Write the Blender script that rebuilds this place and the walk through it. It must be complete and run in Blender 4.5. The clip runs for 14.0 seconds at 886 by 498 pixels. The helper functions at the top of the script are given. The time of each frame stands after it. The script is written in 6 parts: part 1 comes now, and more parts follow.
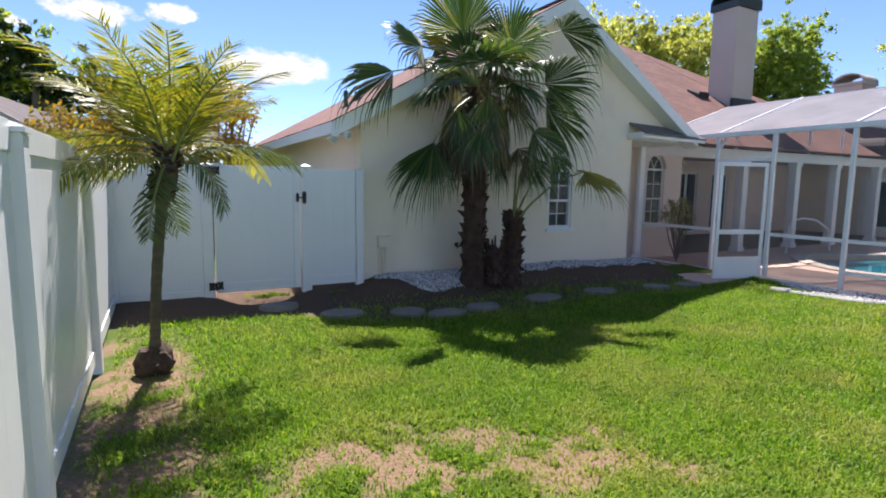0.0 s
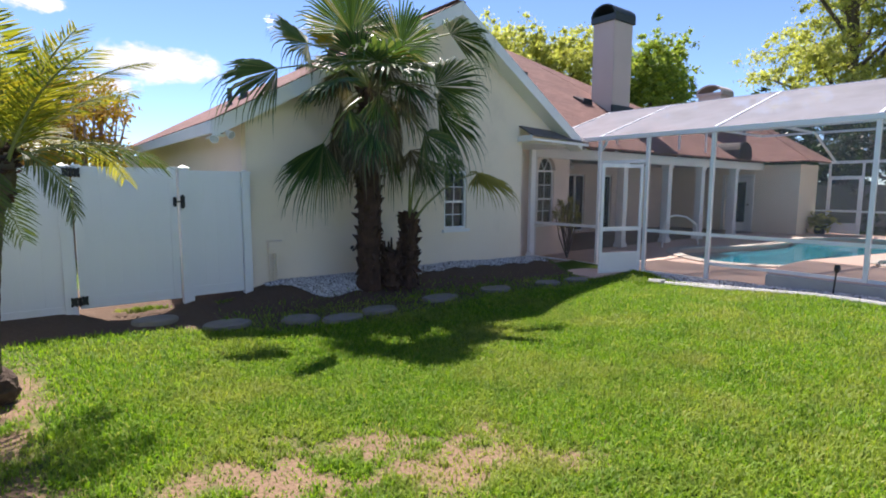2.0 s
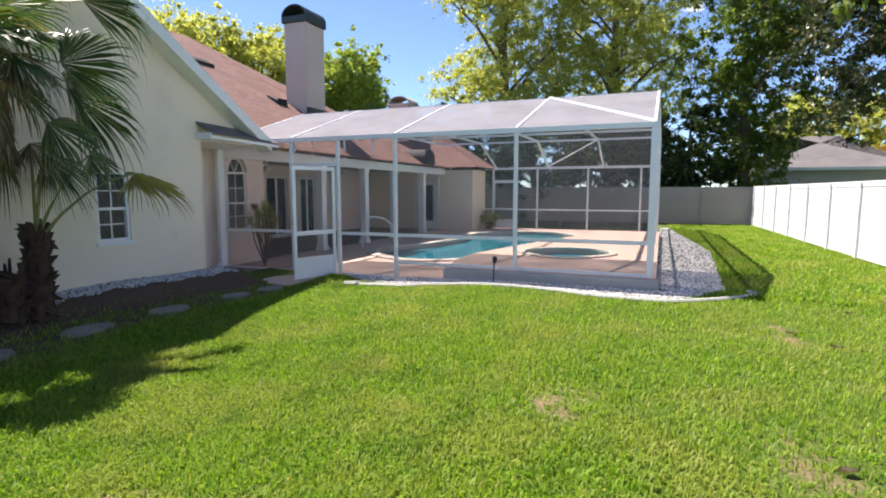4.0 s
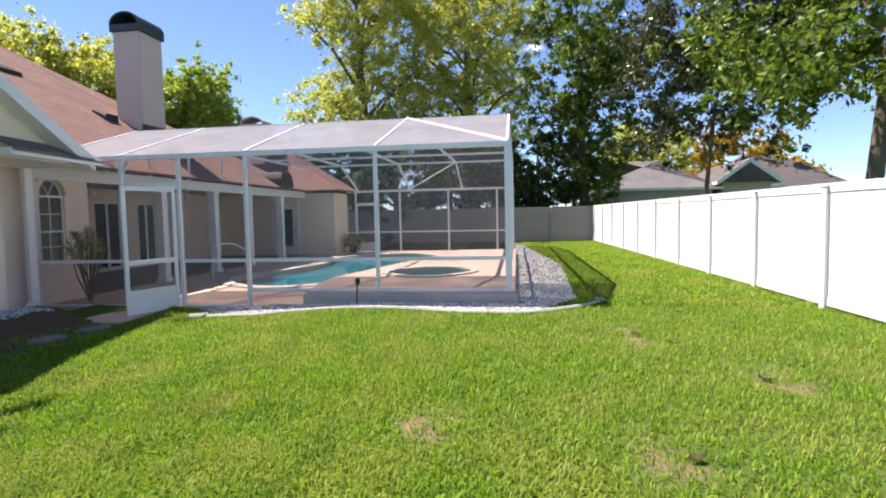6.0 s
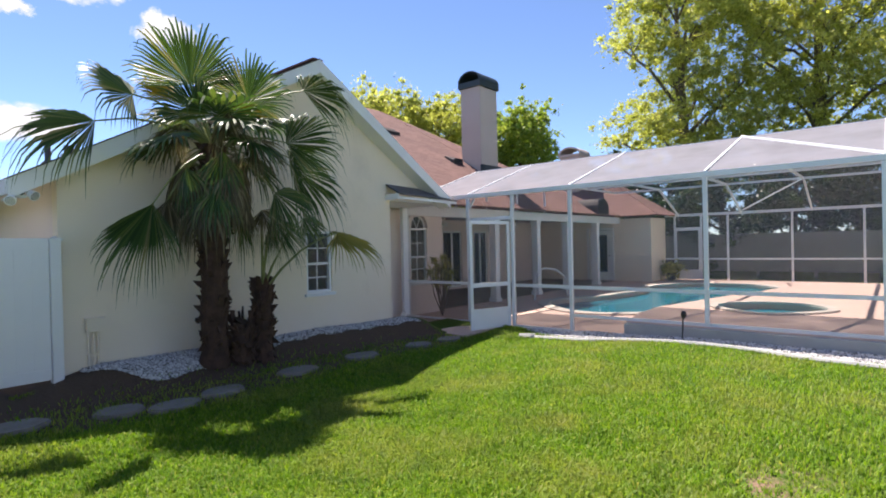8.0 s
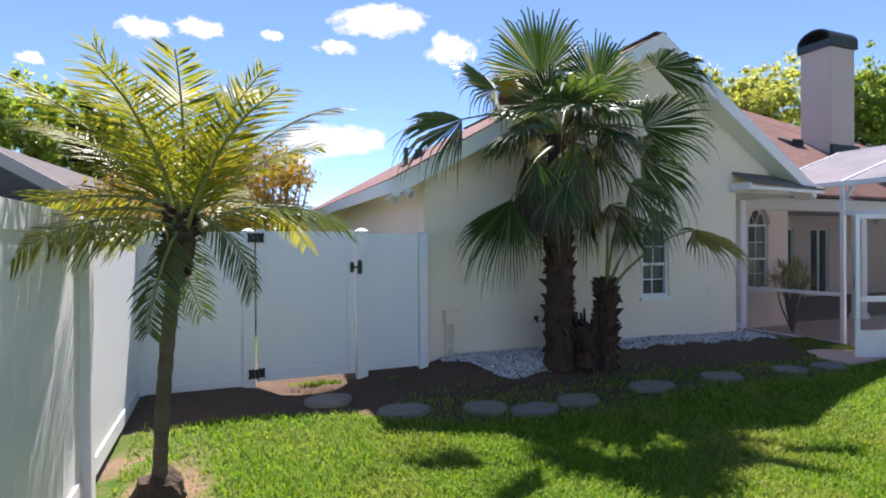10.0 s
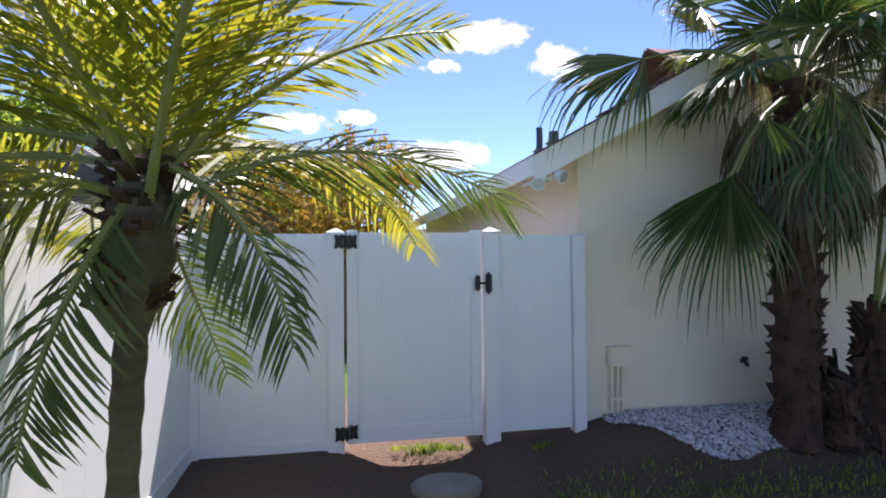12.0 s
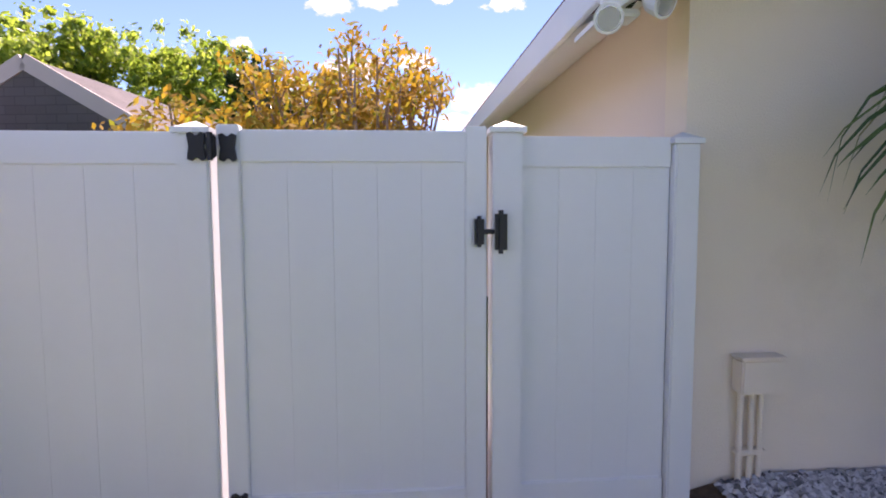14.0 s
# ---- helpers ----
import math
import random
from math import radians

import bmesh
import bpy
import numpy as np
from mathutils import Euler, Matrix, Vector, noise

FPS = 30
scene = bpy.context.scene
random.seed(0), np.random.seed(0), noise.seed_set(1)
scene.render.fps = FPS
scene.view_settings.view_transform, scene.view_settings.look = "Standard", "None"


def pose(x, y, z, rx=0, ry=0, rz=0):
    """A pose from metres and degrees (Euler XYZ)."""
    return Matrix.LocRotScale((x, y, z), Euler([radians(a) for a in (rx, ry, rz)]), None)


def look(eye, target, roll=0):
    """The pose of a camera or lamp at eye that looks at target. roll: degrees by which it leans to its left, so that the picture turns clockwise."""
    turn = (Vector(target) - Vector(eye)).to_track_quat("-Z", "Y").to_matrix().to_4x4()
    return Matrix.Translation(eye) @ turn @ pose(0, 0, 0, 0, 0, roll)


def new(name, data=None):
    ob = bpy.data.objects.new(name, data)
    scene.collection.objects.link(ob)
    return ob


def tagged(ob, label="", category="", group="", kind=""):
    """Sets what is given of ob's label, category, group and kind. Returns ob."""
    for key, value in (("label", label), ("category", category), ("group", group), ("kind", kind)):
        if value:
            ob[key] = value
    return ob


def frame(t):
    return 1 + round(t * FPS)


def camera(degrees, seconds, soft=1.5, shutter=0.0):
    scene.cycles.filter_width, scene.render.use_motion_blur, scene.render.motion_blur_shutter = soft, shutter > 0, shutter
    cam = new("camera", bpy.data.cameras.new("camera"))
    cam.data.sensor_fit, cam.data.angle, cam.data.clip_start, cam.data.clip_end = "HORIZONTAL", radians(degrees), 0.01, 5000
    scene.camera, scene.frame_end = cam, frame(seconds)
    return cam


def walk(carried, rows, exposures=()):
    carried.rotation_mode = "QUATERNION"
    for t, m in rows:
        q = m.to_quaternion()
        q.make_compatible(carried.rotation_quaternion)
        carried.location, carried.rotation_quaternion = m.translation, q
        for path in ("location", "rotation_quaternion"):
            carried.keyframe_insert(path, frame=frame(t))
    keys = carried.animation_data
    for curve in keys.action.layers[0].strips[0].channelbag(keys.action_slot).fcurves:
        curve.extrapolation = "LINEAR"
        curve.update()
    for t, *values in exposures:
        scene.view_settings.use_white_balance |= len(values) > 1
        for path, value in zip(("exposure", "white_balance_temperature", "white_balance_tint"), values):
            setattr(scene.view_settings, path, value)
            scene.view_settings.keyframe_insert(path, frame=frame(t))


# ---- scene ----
cam = camera(79.3, 14.0, soft=1.9)
PATH = [
    (0, (0.484, -0.165, 1.57), (1.414, 1.589, 1.328), 0.8),
    (0.5, (0.532, -0.175, 1.572), (1.52, 1.548, 1.336), 0.8),
    (1, (0.595, -0.188, 1.56), (1.691, 1.469, 1.33), 0.5),
    (1.5, (0.616, -0.181, 1.546), (1.783, 1.427, 1.32), 0.4),
    (2, (0.644, -0.177, 1.543), (1.87, 1.387, 1.317), 0.3),
    (2.5, (0.706, -0.188, 1.54), (2.011, 1.312, 1.32), -0.0),
    (3, (0.814, -0.195, 1.521), (2.281, 1.146, 1.3), -0.6),
    (3.5, (1.005, -0.287, 1.563), (2.662, 0.81, 1.336), -0.6),
    (4, (1.269, -0.24, 1.553), (3.11, 0.511, 1.34), -0.0),
    (5.25, (1.533, -0.238, 1.496), (3.512, -0.01, 1.341), -0.8),
    (6.5, (1.52, -0.23, 1.438), (3.479, 0.171, 1.379), -1.4),
    (7, (1.415, -0.23, 1.481), (3.285, 0.478, 1.438), -1.1),
    (7.5, (1.251, -0.19, 1.535), (2.98, 0.813, 1.508), -1.1),
    (8, (1.207, -0.149, 1.572), (2.738, 1.139, 1.557), -1.3),
    (8.5, (1.064, -0.002, 1.589), (2.361, 1.521, 1.572), -0.7),
    (9, (0.881, 0.282, 1.602), (1.905, 1.999, 1.556), -0.3),
    (10.25, (0.79, 1.28, 1.592), (1.49, 3.15, 1.595), -0.4),
    (11.5, (0.935, 2.46, 1.556), (1.362, 4.412, 1.623), -0.55),
    (12, (1.05, 3.01, 1.545), (1.428, 4.973, 1.588), -0.55),
    (12.5, (1.265, 3.498, 1.53), (1.512, 5.482, 1.53), -0.55),
    (13, (1.48, 4.046, 1.492), (1.677, 6.035, 1.431), -0.55),
    (13.5, (1.685, 4.576, 1.447), (1.88, 6.564, 1.326), -0.5),
    (14, (1.84, 5.08, 1.452), (1.995, 7.071, 1.301), -0.25),
]
walk(cam, [(t, look(eye, target, roll)) for t, eye, target, roll in PATH], [(0, 1.1, 6400, 18), (2.5, 1.15, 6480, 18), (4, 1.25, 6750, 16), (7, 1.17, 6780, 17), (9, 1.15, 6450, 18), (11.5, 1.34, 6300, 26), (13, 1.34, 6480, 28), (14, 1.58, 6950, 38)])

# ---- light ----
SUN = Vector((0.20, 0.58, 1.0)).normalized()
world = bpy.data.worlds.new("sky")
scene.world = world
world.use_nodes = True
wn = world.node_tree
sky = wn.nodes.new("ShaderNodeTexSky")
sky.sky_type = "NISHITA"
sky.sun_disc = False
sky.sun_elevation = math.asin(SUN.z)
sky.sun_rotation = math.atan2(SUN.x, SUN.y)
sky.air_density, sky.dust_density, sky.ozone_density = 0.65, 0.0, 5.0
wn.links.new(sky.outputs[0], wn.nodes["Background"].inputs[0])
wn.nodes["Background"].inputs[1].default_value = 0.105
sun = new("sun", bpy.data.lights.new("sun", "SUN"))
sun.data.energy, sun.data.angle, sun.data.color = 5.0, radians(0.6), (1.0, 0.95, 0.87)
sun.matrix_world = look(SUN * 60, (0, 0, 0))


# ---- materials ----
class Net:
    """A small builder of node materials."""

    def __init__(self, name, rough=0.6, metal=0.0, spec=0.5):
        self.m = bpy.data.materials.new(name)
        self.m.use_nodes = True
        self.t = self.m.node_tree
        self.b = self.t.nodes["Principled BSDF"]
        self.b.inputs["Roughness"].default_value = rough
        self.b.inputs["Metallic"].default_value = metal
        self.b.inputs["Specular IOR Level"].default_value = spec
        self.co = self.t.nodes.new("ShaderNodeTexCoord").outputs["Object"]

    def node(self, kind, **values):
        n = self.t.nodes.new(kind)
        for k, v in values.items():
            n.inputs[k.replace("_", " ")].default_value = v
        return n

    def link(self, a, b):
        self.t.links.new(a, b)

    def noise(self, scale, detail=4.0, rough=0.55, stretch=None):
        n = self.node("ShaderNodeTexNoise", Scale=scale, Detail=detail, Roughness=rough)
        if stretch:
            mp = self.node("ShaderNodeMapping")
            mp.inputs["Scale"].default_value = stretch
            self.link(self.co, mp.inputs[0])
            self.link(mp.outputs[0], n.inputs[0])
        else:
            self.link(self.co, n.inputs[0])
        return n.outputs[0]

    def ramp(self, fac, *stops):
        r = self.t.nodes.new("ShaderNodeValToRGB")
        e = r.color_ramp.elements
        while len(e) < len(stops):
            e.new(0.5)
        for k, (p, c) in zip(e, stops):
            k.position, k.color = p, (*c, 1) if len(c) == 3 else c
        self.link(fac, r.inputs[0])
        return r.outputs[0]

    def mix(self, fac, a, b, how="MIX"):
        n = self.t.nodes.new("ShaderNodeMix")
        n.data_type, n.blend_type = "RGBA", how
        for sock, v in ((n.inputs[0], fac), (n.inputs[6], a), (n.inputs[7], b)):
            if isinstance(v, (int, float)):
                sock.default_value = v
            elif isinstance(v, tuple):
                sock.default_value = (*v, 1)
            else:
                self.link(v, sock)
        return n.outputs[2]

    def random(self):
        return self.t.nodes.new("ShaderNodeObjectInfo").outputs["Random"]

    def island(self):
        return self.t.nodes.new("ShaderNodeNewGeometry").outputs["Random Per Island"]

    def colour(self, sock):
        self.link(sock, self.b.inputs["Base Color"])
        return self

    def rough(self, sock):
        self.link(sock, self.b.inputs["Roughness"])
        return self

    def bump(self, height, strength=0.3, distance=0.01):
        n = self.node("ShaderNodeBump", Strength=strength, Distance=distance)
        self.link(height, n.inputs["Height"])
        self.link(n.outputs[0], self.b.inputs["Normal"])
        return self


def two_tone(name, a, b, scale=3.0, fine=60.0, rough=0.7, relief=0.2, dist=0.005, metal=0.0, spec=0.4, stain=None, stretch=None):
    """A surface that varies between two colours at a large and a small scale, with fine relief."""
    n = Net(name, rough, metal, spec)
    big = n.ramp(n.noise(scale, 5.0, stretch=stretch), (0.3, a), (0.7, b))
    small = n.noise(fine, 3.0)
    col = n.mix(0.35, big, n.mix(small, a, b))
    if stain:
        mask = n.ramp(n.noise(stain[1], 6.0, 0.65), (0.55, (0, 0, 0)), (0.75, (1, 1, 1)))
        col = n.mix(n.mix(0.5, (0, 0, 0), mask), col, stain[0])
    n.colour(col)
    if relief:
        n.bump(small, relief, dist)
    return n.m


STUCCO = two_tone("stucco_cream", (0.81, 0.69, 0.55), (0.86, 0.755, 0.62), 0.8, 140, 0.9, 0.5, 0.006, stain=((0.66, 0.57, 0.46), 1.2))
STUCCO_PINK = two_tone("stucco_pale", (0.76, 0.63, 0.55), (0.82, 0.70, 0.62), 0.8, 140, 0.9, 0.4, 0.005)
CHIMNEY = two_tone("stucco_grey_beige", (0.50, 0.43, 0.38), (0.56, 0.49, 0.44), 1.0, 60, 0.9, 0.4, 0.01)
VINYL = two_tone("white_vinyl", (0.72, 0.74, 0.75), (0.77, 0.78, 0.78), 1.5, 30, 0.38, 0.05, 0.002, stain=((0.70, 0.71, 0.66), 2.5))
# grey base of the back fence, with its shaded face put into the tone
GREYFENCE = two_tone("shaded_grey_boards", (0.26, 0.235, 0.22), (0.36, 0.33, 0.31), 1.2, 30, 0.8, 0.2, 0.003, stain=((0.20, 0.18, 0.165), 2.0))
TRIM = two_tone("white_trim_paint", (0.78, 0.78, 0.77), (0.84, 0.84, 0.83), 2.0, 40, 0.5, 0.1, 0.002)
ALU = two_tone("white_aluminium", (0.76, 0.77, 0.79), (0.82, 0.83, 0.84), 2.0, 50, 0.35, 0.05, 0.001)
LAMPWHITE = two_tone("white_lamp_glass", (0.8, 0.78, 0.72), (0.85, 0.83, 0.78), 3.0, 30, 0.25, 0.0)
BLACK = two_tone("black_metal", (0.012, 0.012, 0.014), (0.02, 0.02, 0.022), 6.0, 80, 0.45, 0.1, 0.001)
CAP = two_tone("dark_green_metal", (0.03, 0.045, 0.05), (0.05, 0.065, 0.07), 4.0, 30, 0.45, 0.1, 0.003)
SOIL = two_tone("mulch_soil", (0.05, 0.032, 0.022), (0.11, 0.075, 0.052), 4.0, 45, 0.95, 0.8, 0.03)
STONE = two_tone("stepping_concrete", (0.19, 0.165, 0.14), (0.30, 0.265, 0.23), 5.0, 70, 0.9, 0.5, 0.008)
CONCRETE = two_tone("grey_concrete", (0.36, 0.35, 0.34), (0.46, 0.45, 0.43), 3.0, 60, 0.9, 0.4, 0.006)
DECK = two_tone("pink_pool_deck", (0.62, 0.43, 0.35), (0.70, 0.51, 0.42), 2.0, 60, 0.85, 0.4, 0.004, stain=((0.50, 0.39, 0.33), 1.4))
PATIO = two_tone("patio_brown", (0.20, 0.15, 0.12), (0.28, 0.22, 0.18), 1.5, 40, 0.6, 0.2, 0.003)
COPING = two_tone("pool_coping", (0.52, 0.46, 0.40), (0.62, 0.55, 0.48), 3.0, 60, 0.8, 0.3, 0.004)
POOLWALL = two_tone("pool_plaster", (0.12, 0.50, 0.56), (0.20, 0.60, 0.64), 2.0, 20, 0.6, 0.1, 0.002)
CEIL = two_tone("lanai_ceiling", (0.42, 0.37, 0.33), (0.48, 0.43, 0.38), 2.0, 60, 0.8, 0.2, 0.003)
# near-black wall colour: the dimness of the unlit rooms is painted in
ROOM_SHADE = two_tone("interior_shade", (0.05, 0.045, 0.04), (0.07, 0.06, 0.055), 2.0, 20, 0.8, 0.0)
NEIGHBOUR = two_tone("neighbour_stucco", (0.45, 0.40, 0.35), (0.5, 0.45, 0.4), 1.0, 30, 0.9, 0.2, 0.004)
BARK = two_tone("tree_bark", (0.10, 0.075, 0.055), (0.20, 0.16, 0.12), 3.0, 24, 0.95, 1.0, 0.04, stretch=(1, 1, 0.3))
PALMBARK = two_tone("palm_trunk", (0.075, 0.062, 0.042), (0.16, 0.135, 0.095), 5.0, 30, 0.95, 1.0, 0.02, stretch=(1, 1, 5))
TANBARK = two_tone("tan_bark", (0.24, 0.17, 0.12), (0.36, 0.27, 0.19), 6.0, 40, 0.9, 0.5, 0.005)
BOOT = two_tone("palm_boot", (0.03, 0.017, 0.012), (0.11, 0.06, 0.04), 8.0, 40, 0.95, 0.8, 0.01)


def shingle_material(name, a, b, c):
    n = Net(name, 0.92, spec=0.2)
    mp = n.node("ShaderNodeMapping")
    n.link(n.co, mp.inputs[0])
    br = n.node("ShaderNodeTexBrick", Scale=1.0, Mortar_Size=0.006, Bias=0.0, Brick_Width=0.33, Row_Height=0.14)
    br.inputs["Color1"].default_value, br.inputs["Color2"].default_value, br.inputs["Mortar"].default_value = (*a, 1), (*b, 1), (*c, 1)
    n.link(n.t.nodes.new("ShaderNodeUVMap").outputs[0], br.inputs[0])
    grain = n.noise(90, 3)
    big = n.ramp(n.noise(0.7, 5), (0.3, (0.78, 0.78, 0.78)), (0.7, (1.05, 1.02, 1.0)))
    n.colour(n.mix(1.0, n.mix(0.25, br.outputs[0], n.mix(grain, c, b)), big, "MULTIPLY"))
    n.bump(br.outputs[1], 0.4, -0.01)
    return n.m


ROOF = shingle_material("red_brown_shingles", (0.19, 0.105, 0.09), (0.25, 0.145, 0.125), (0.12, 0.07, 0.06))
ROOF_GREY = shingle_material("grey_shingles", (0.16, 0.15, 0.155), (0.20, 0.19, 0.19), (0.10, 0.10, 0.10))
ROOF_TAN = shingle_material("tan_shingles", (0.13, 0.115, 0.11), (0.16, 0.145, 0.14), (0.09, 0.08, 0.078))


def screen_material(name, cover, colour):
    """Insect mesh: part of the light goes through, the threads catch the rest."""
    n = Net(name)
    t = n.t
    thr = n.node("ShaderNodeBsdfDiffuse", Color=(*colour, 1))
    clear = n.node("ShaderNodeBsdfTransparent")
    mixer = n.node("ShaderNodeMixShader")
    n.link(n.ramp(n.noise(1.3, 4), (0.3, (cover * 0.85,) * 3), (0.7, (cover * 1.1,) * 3)), mixer.inputs[0])
    n.link(clear.outputs[0], mixer.inputs[1])
    n.link(thr.outputs[0], mixer.inputs[2])
    n.link(mixer.outputs[0], t.nodes["Material Output"].inputs[0])
    return n.m


SCREEN = screen_material("insect_screen", 0.29, (0.2, 0.2, 0.21))
# denser copy for the front roof slope: its grazing-angle haze put into the cover
SCREEN_ROOF = screen_material("grazing_roof_screen", 0.84, (0.25, 0.245, 0.265))


def glass_material(name, colour=(0.9, 0.95, 0.95)):
    n = Net(name, 0.03)
    n.b.inputs["Transmission Weight"].default_value = 0.9
    n.b.inputs["Base Color"].default_value = (*colour, 1)
    n.b.inputs["IOR"].default_value = 1.3
    return n.m


GLASS = glass_material("window_glass", (0.30, 0.34, 0.36))
LAMPGLASS = glass_material("lamp_glass", (0.9, 0.9, 0.9))


def water_material():
    n = Net("pool_water", 0.03)
    n.b.inputs["Transmission Weight"].default_value = 0.35
    n.b.inputs["Specular IOR Level"].default_value = 0.18
    n.colour(n.mix(n.noise(0.8, 3), (0.02, 0.26, 0.38), (0.05, 0.38, 0.48)))
    n.b.inputs["IOR"].default_value = 1.33
    n.bump(n.noise(3.0, 3), 0.15, 0.03)
    return n.m


WATER = water_material()


def leaf_material(name, *stops, rough=0.5, spec=0.35, through_light=0.25, per="island", patch=None):
    n = Net(name, rough, spec=spec)
    col = n.ramp(n.island() if per == "island" else n.random(), *stops)
    col = n.mix(n.ramp(n.noise(0.9, 4), (0.3, (0, 0, 0)), (0.7, (0.5, 0.5, 0.5))), col, n.mix(1.0, col, (1.25, 1.15, 0.8), "MULTIPLY"))
    if patch:
        col = n.mix(n.ramp(n.noise(0.75, 6, 0.65), (0.47, (0, 0, 0)), (0.66, (0.8, 0.8, 0.8))), col, patch)
        col = n.mix(n.ramp(n.noise(2.3, 4, 0.6), (0.36, (0.6, 0.6, 0.6)), (0.5, (0, 0, 0))), col, n.mix(1.0, col, (0.62, 0.72, 0.7), "MULTIPLY"))
    n.colour(col)
    tr = n.node("ShaderNodeBsdfTranslucent")
    n.link(n.mix(1.0, col, (1.6, 1.7, 0.9), "MULTIPLY"), tr.inputs[0])
    ms = n.node("ShaderNodeMixShader", Fac=through_light)
    n.link(n.b.outputs[0], ms.inputs[1])
    n.link(tr.outputs[0], ms.inputs[2])
    n.link(ms.outputs[0], n.t.nodes["Material Output"].inputs[0])
    return n.m


FAN_LEAF = leaf_material("fan_palm_leaf", (0.0, (0.03, 0.06, 0.02)), (0.5, (0.06, 0.11, 0.03)), (0.8, (0.11, 0.15, 0.045)), (1.0, (0.22, 0.20, 0.11)), rough=0.42, through_light=0.3)
FAN_DRY = leaf_material("dry_palm_leaf", (0.0, (0.07, 0.055, 0.035)), (0.7, (0.16, 0.13, 0.085)), (1.0, (0.34, 0.29, 0.22)), rough=0.8)
FAN_YELLOW = leaf_material("yellowing_palm_leaf", (0.0, (0.22, 0.20, 0.03)), (0.6, (0.30, 0.22, 0.03)), (1.0, (0.13, 0.16, 0.03)), rough=0.5)
DATE_LEAF = leaf_material("date_palm_leaf", (0.0, (0.085, 0.12, 0.02)), (0.5, (0.18, 0.19, 0.025)), (1.0, (0.32, 0.27, 0.03)), rough=0.4, through_light=0.42)
DATE_OLD = leaf_material("old_date_palm_leaf", (0.0, (0.05, 0.085, 0.03)), (1.0, (0.12, 0.15, 0.05)), rough=0.4)
DATE_YELLOW = leaf_material("yellow_date_palm_leaf", (0.0, (0.18, 0.19, 0.03)), (1.0, (0.36, 0.30, 0.04)), rough=0.5, through_light=0.4)
STALK = two_tone("palm_stalk", (0.14, 0.17, 0.05), (0.24, 0.24, 0.08), 6.0, 40, 0.5, 0.2, 0.002)
OAK_LEAF = leaf_material("spring_oak_leaf", (0.0, (0.24, 0.26, 0.08)), (0.5, (0.37, 0.38, 0.12)), (1.0, (0.50, 0.48, 0.18)), through_light=0.52)
GREEN_LEAF = leaf_material("green_tree_leaf", (0.0, (0.055, 0.10, 0.02)), (0.6, (0.11, 0.17, 0.03)), (1.0, (0.20, 0.25, 0.05)), through_light=0.35)
SPRING_LEAF = leaf_material("fresh_green_leaf", (0.0, (0.14, 0.21, 0.045)), (0.6, (0.25, 0.32, 0.07)), (1.0, (0.38, 0.41, 0.11)), through_light=0.5)
DARK_LEAF = leaf_material("dark_glossy_leaf", (0.0, (0.02, 0.04, 0.014)), (0.7, (0.04, 0.07, 0.02)), (1.0, (0.08, 0.10, 0.03)), rough=0.3)
MAGNOLIA_LEAF = leaf_material("magnolia_leaf", (0.0, (0.025, 0.045, 0.018)), (0.6, (0.05, 0.075, 0.03)), (0.85, (0.11, 0.10, 0.06)), (1.0, (0.20, 0.16, 0.12)), rough=0.32)
AUTUMN_LEAF = leaf_material("bronze_leaf", (0.0, (0.28, 0.16, 0.03)), (0.5, (0.38, 0.24, 0.045)), (1.0, (0.24, 0.26, 0.045)), rough=0.75, spec=0.15, through_light=0.4)
SHRUB_LEAF = leaf_material("shrub_leaf", (0.0, (0.18, 0.18, 0.05)), (1.0, (0.45, 0.42, 0.15)))
GRASS_BLADE = leaf_material("grass_blade", (0.0, (0.08, 0.165, 0.012)), (0.5, (0.15, 0.27, 0.016)), (0.88, (0.23, 0.345, 0.025)), (1.0, (0.36, 0.33, 0.11)), rough=0.55, spec=0.25, through_light=0.38, patch=(0.30, 0.31, 0.07))


def ground_material():
    n = Net("lawn_soil", 0.95, spec=0.2)
    at = n.t.nodes.new("ShaderNodeAttribute")
    at.attribute_name = "bare"
    grass = n.mix(n.noise(35, 4), (0.035, 0.07, 0.008), (0.09, 0.15, 0.016))
    grass = n.mix(n.ramp(n.noise(1.1, 5), (0.42, (0, 0, 0)), (0.7, (0.7, 0.7, 0.7))), grass, (0.11, 0.13, 0.035))
    soil = n.mix(n.noise(50, 5), (0.13, 0.08, 0.05), (0.32, 0.215, 0.14))
    dark = n.mix(n.noise(40, 5), (0.065, 0.042, 0.028), (0.17, 0.115, 0.08))
    sep = n.t.nodes.new("ShaderNodeSeparateColor")
    n.link(at.outputs["Color"], sep.inputs[0])
    rag = n.noise(16.0, 6, 0.7)
    edge = n.t.nodes.new("ShaderNodeMath")
    edge.operation = "ADD"
    n.link(sep.outputs[0], edge.inputs[0])
    n.link(rag, edge.inputs[1])
    col = n.mix(n.ramp(edge.outputs[0], (0.62, (0, 0, 0)), (1.05, (1, 1, 1))), grass, soil)
    edge2 = n.t.nodes.new("ShaderNodeMath")
    edge2.operation = "ADD"
    n.link(sep.outputs[1], edge2.inputs[0])
    n.link(rag, edge2.inputs[1])
    n.colour(n.mix(n.ramp(edge2.outputs[0], (0.9, (0, 0, 0)), (1.05, (1, 1, 1))), col, dark))
    n.bump(n.noise(40, 5), 0.8, 0.03)
    return n.m


GROUND = ground_material()
SOLAR = two_tone("solar_cells", (0.012, 0.02, 0.06), (0.02, 0.03, 0.08), 2.0, 12, 0.12, 0.0)


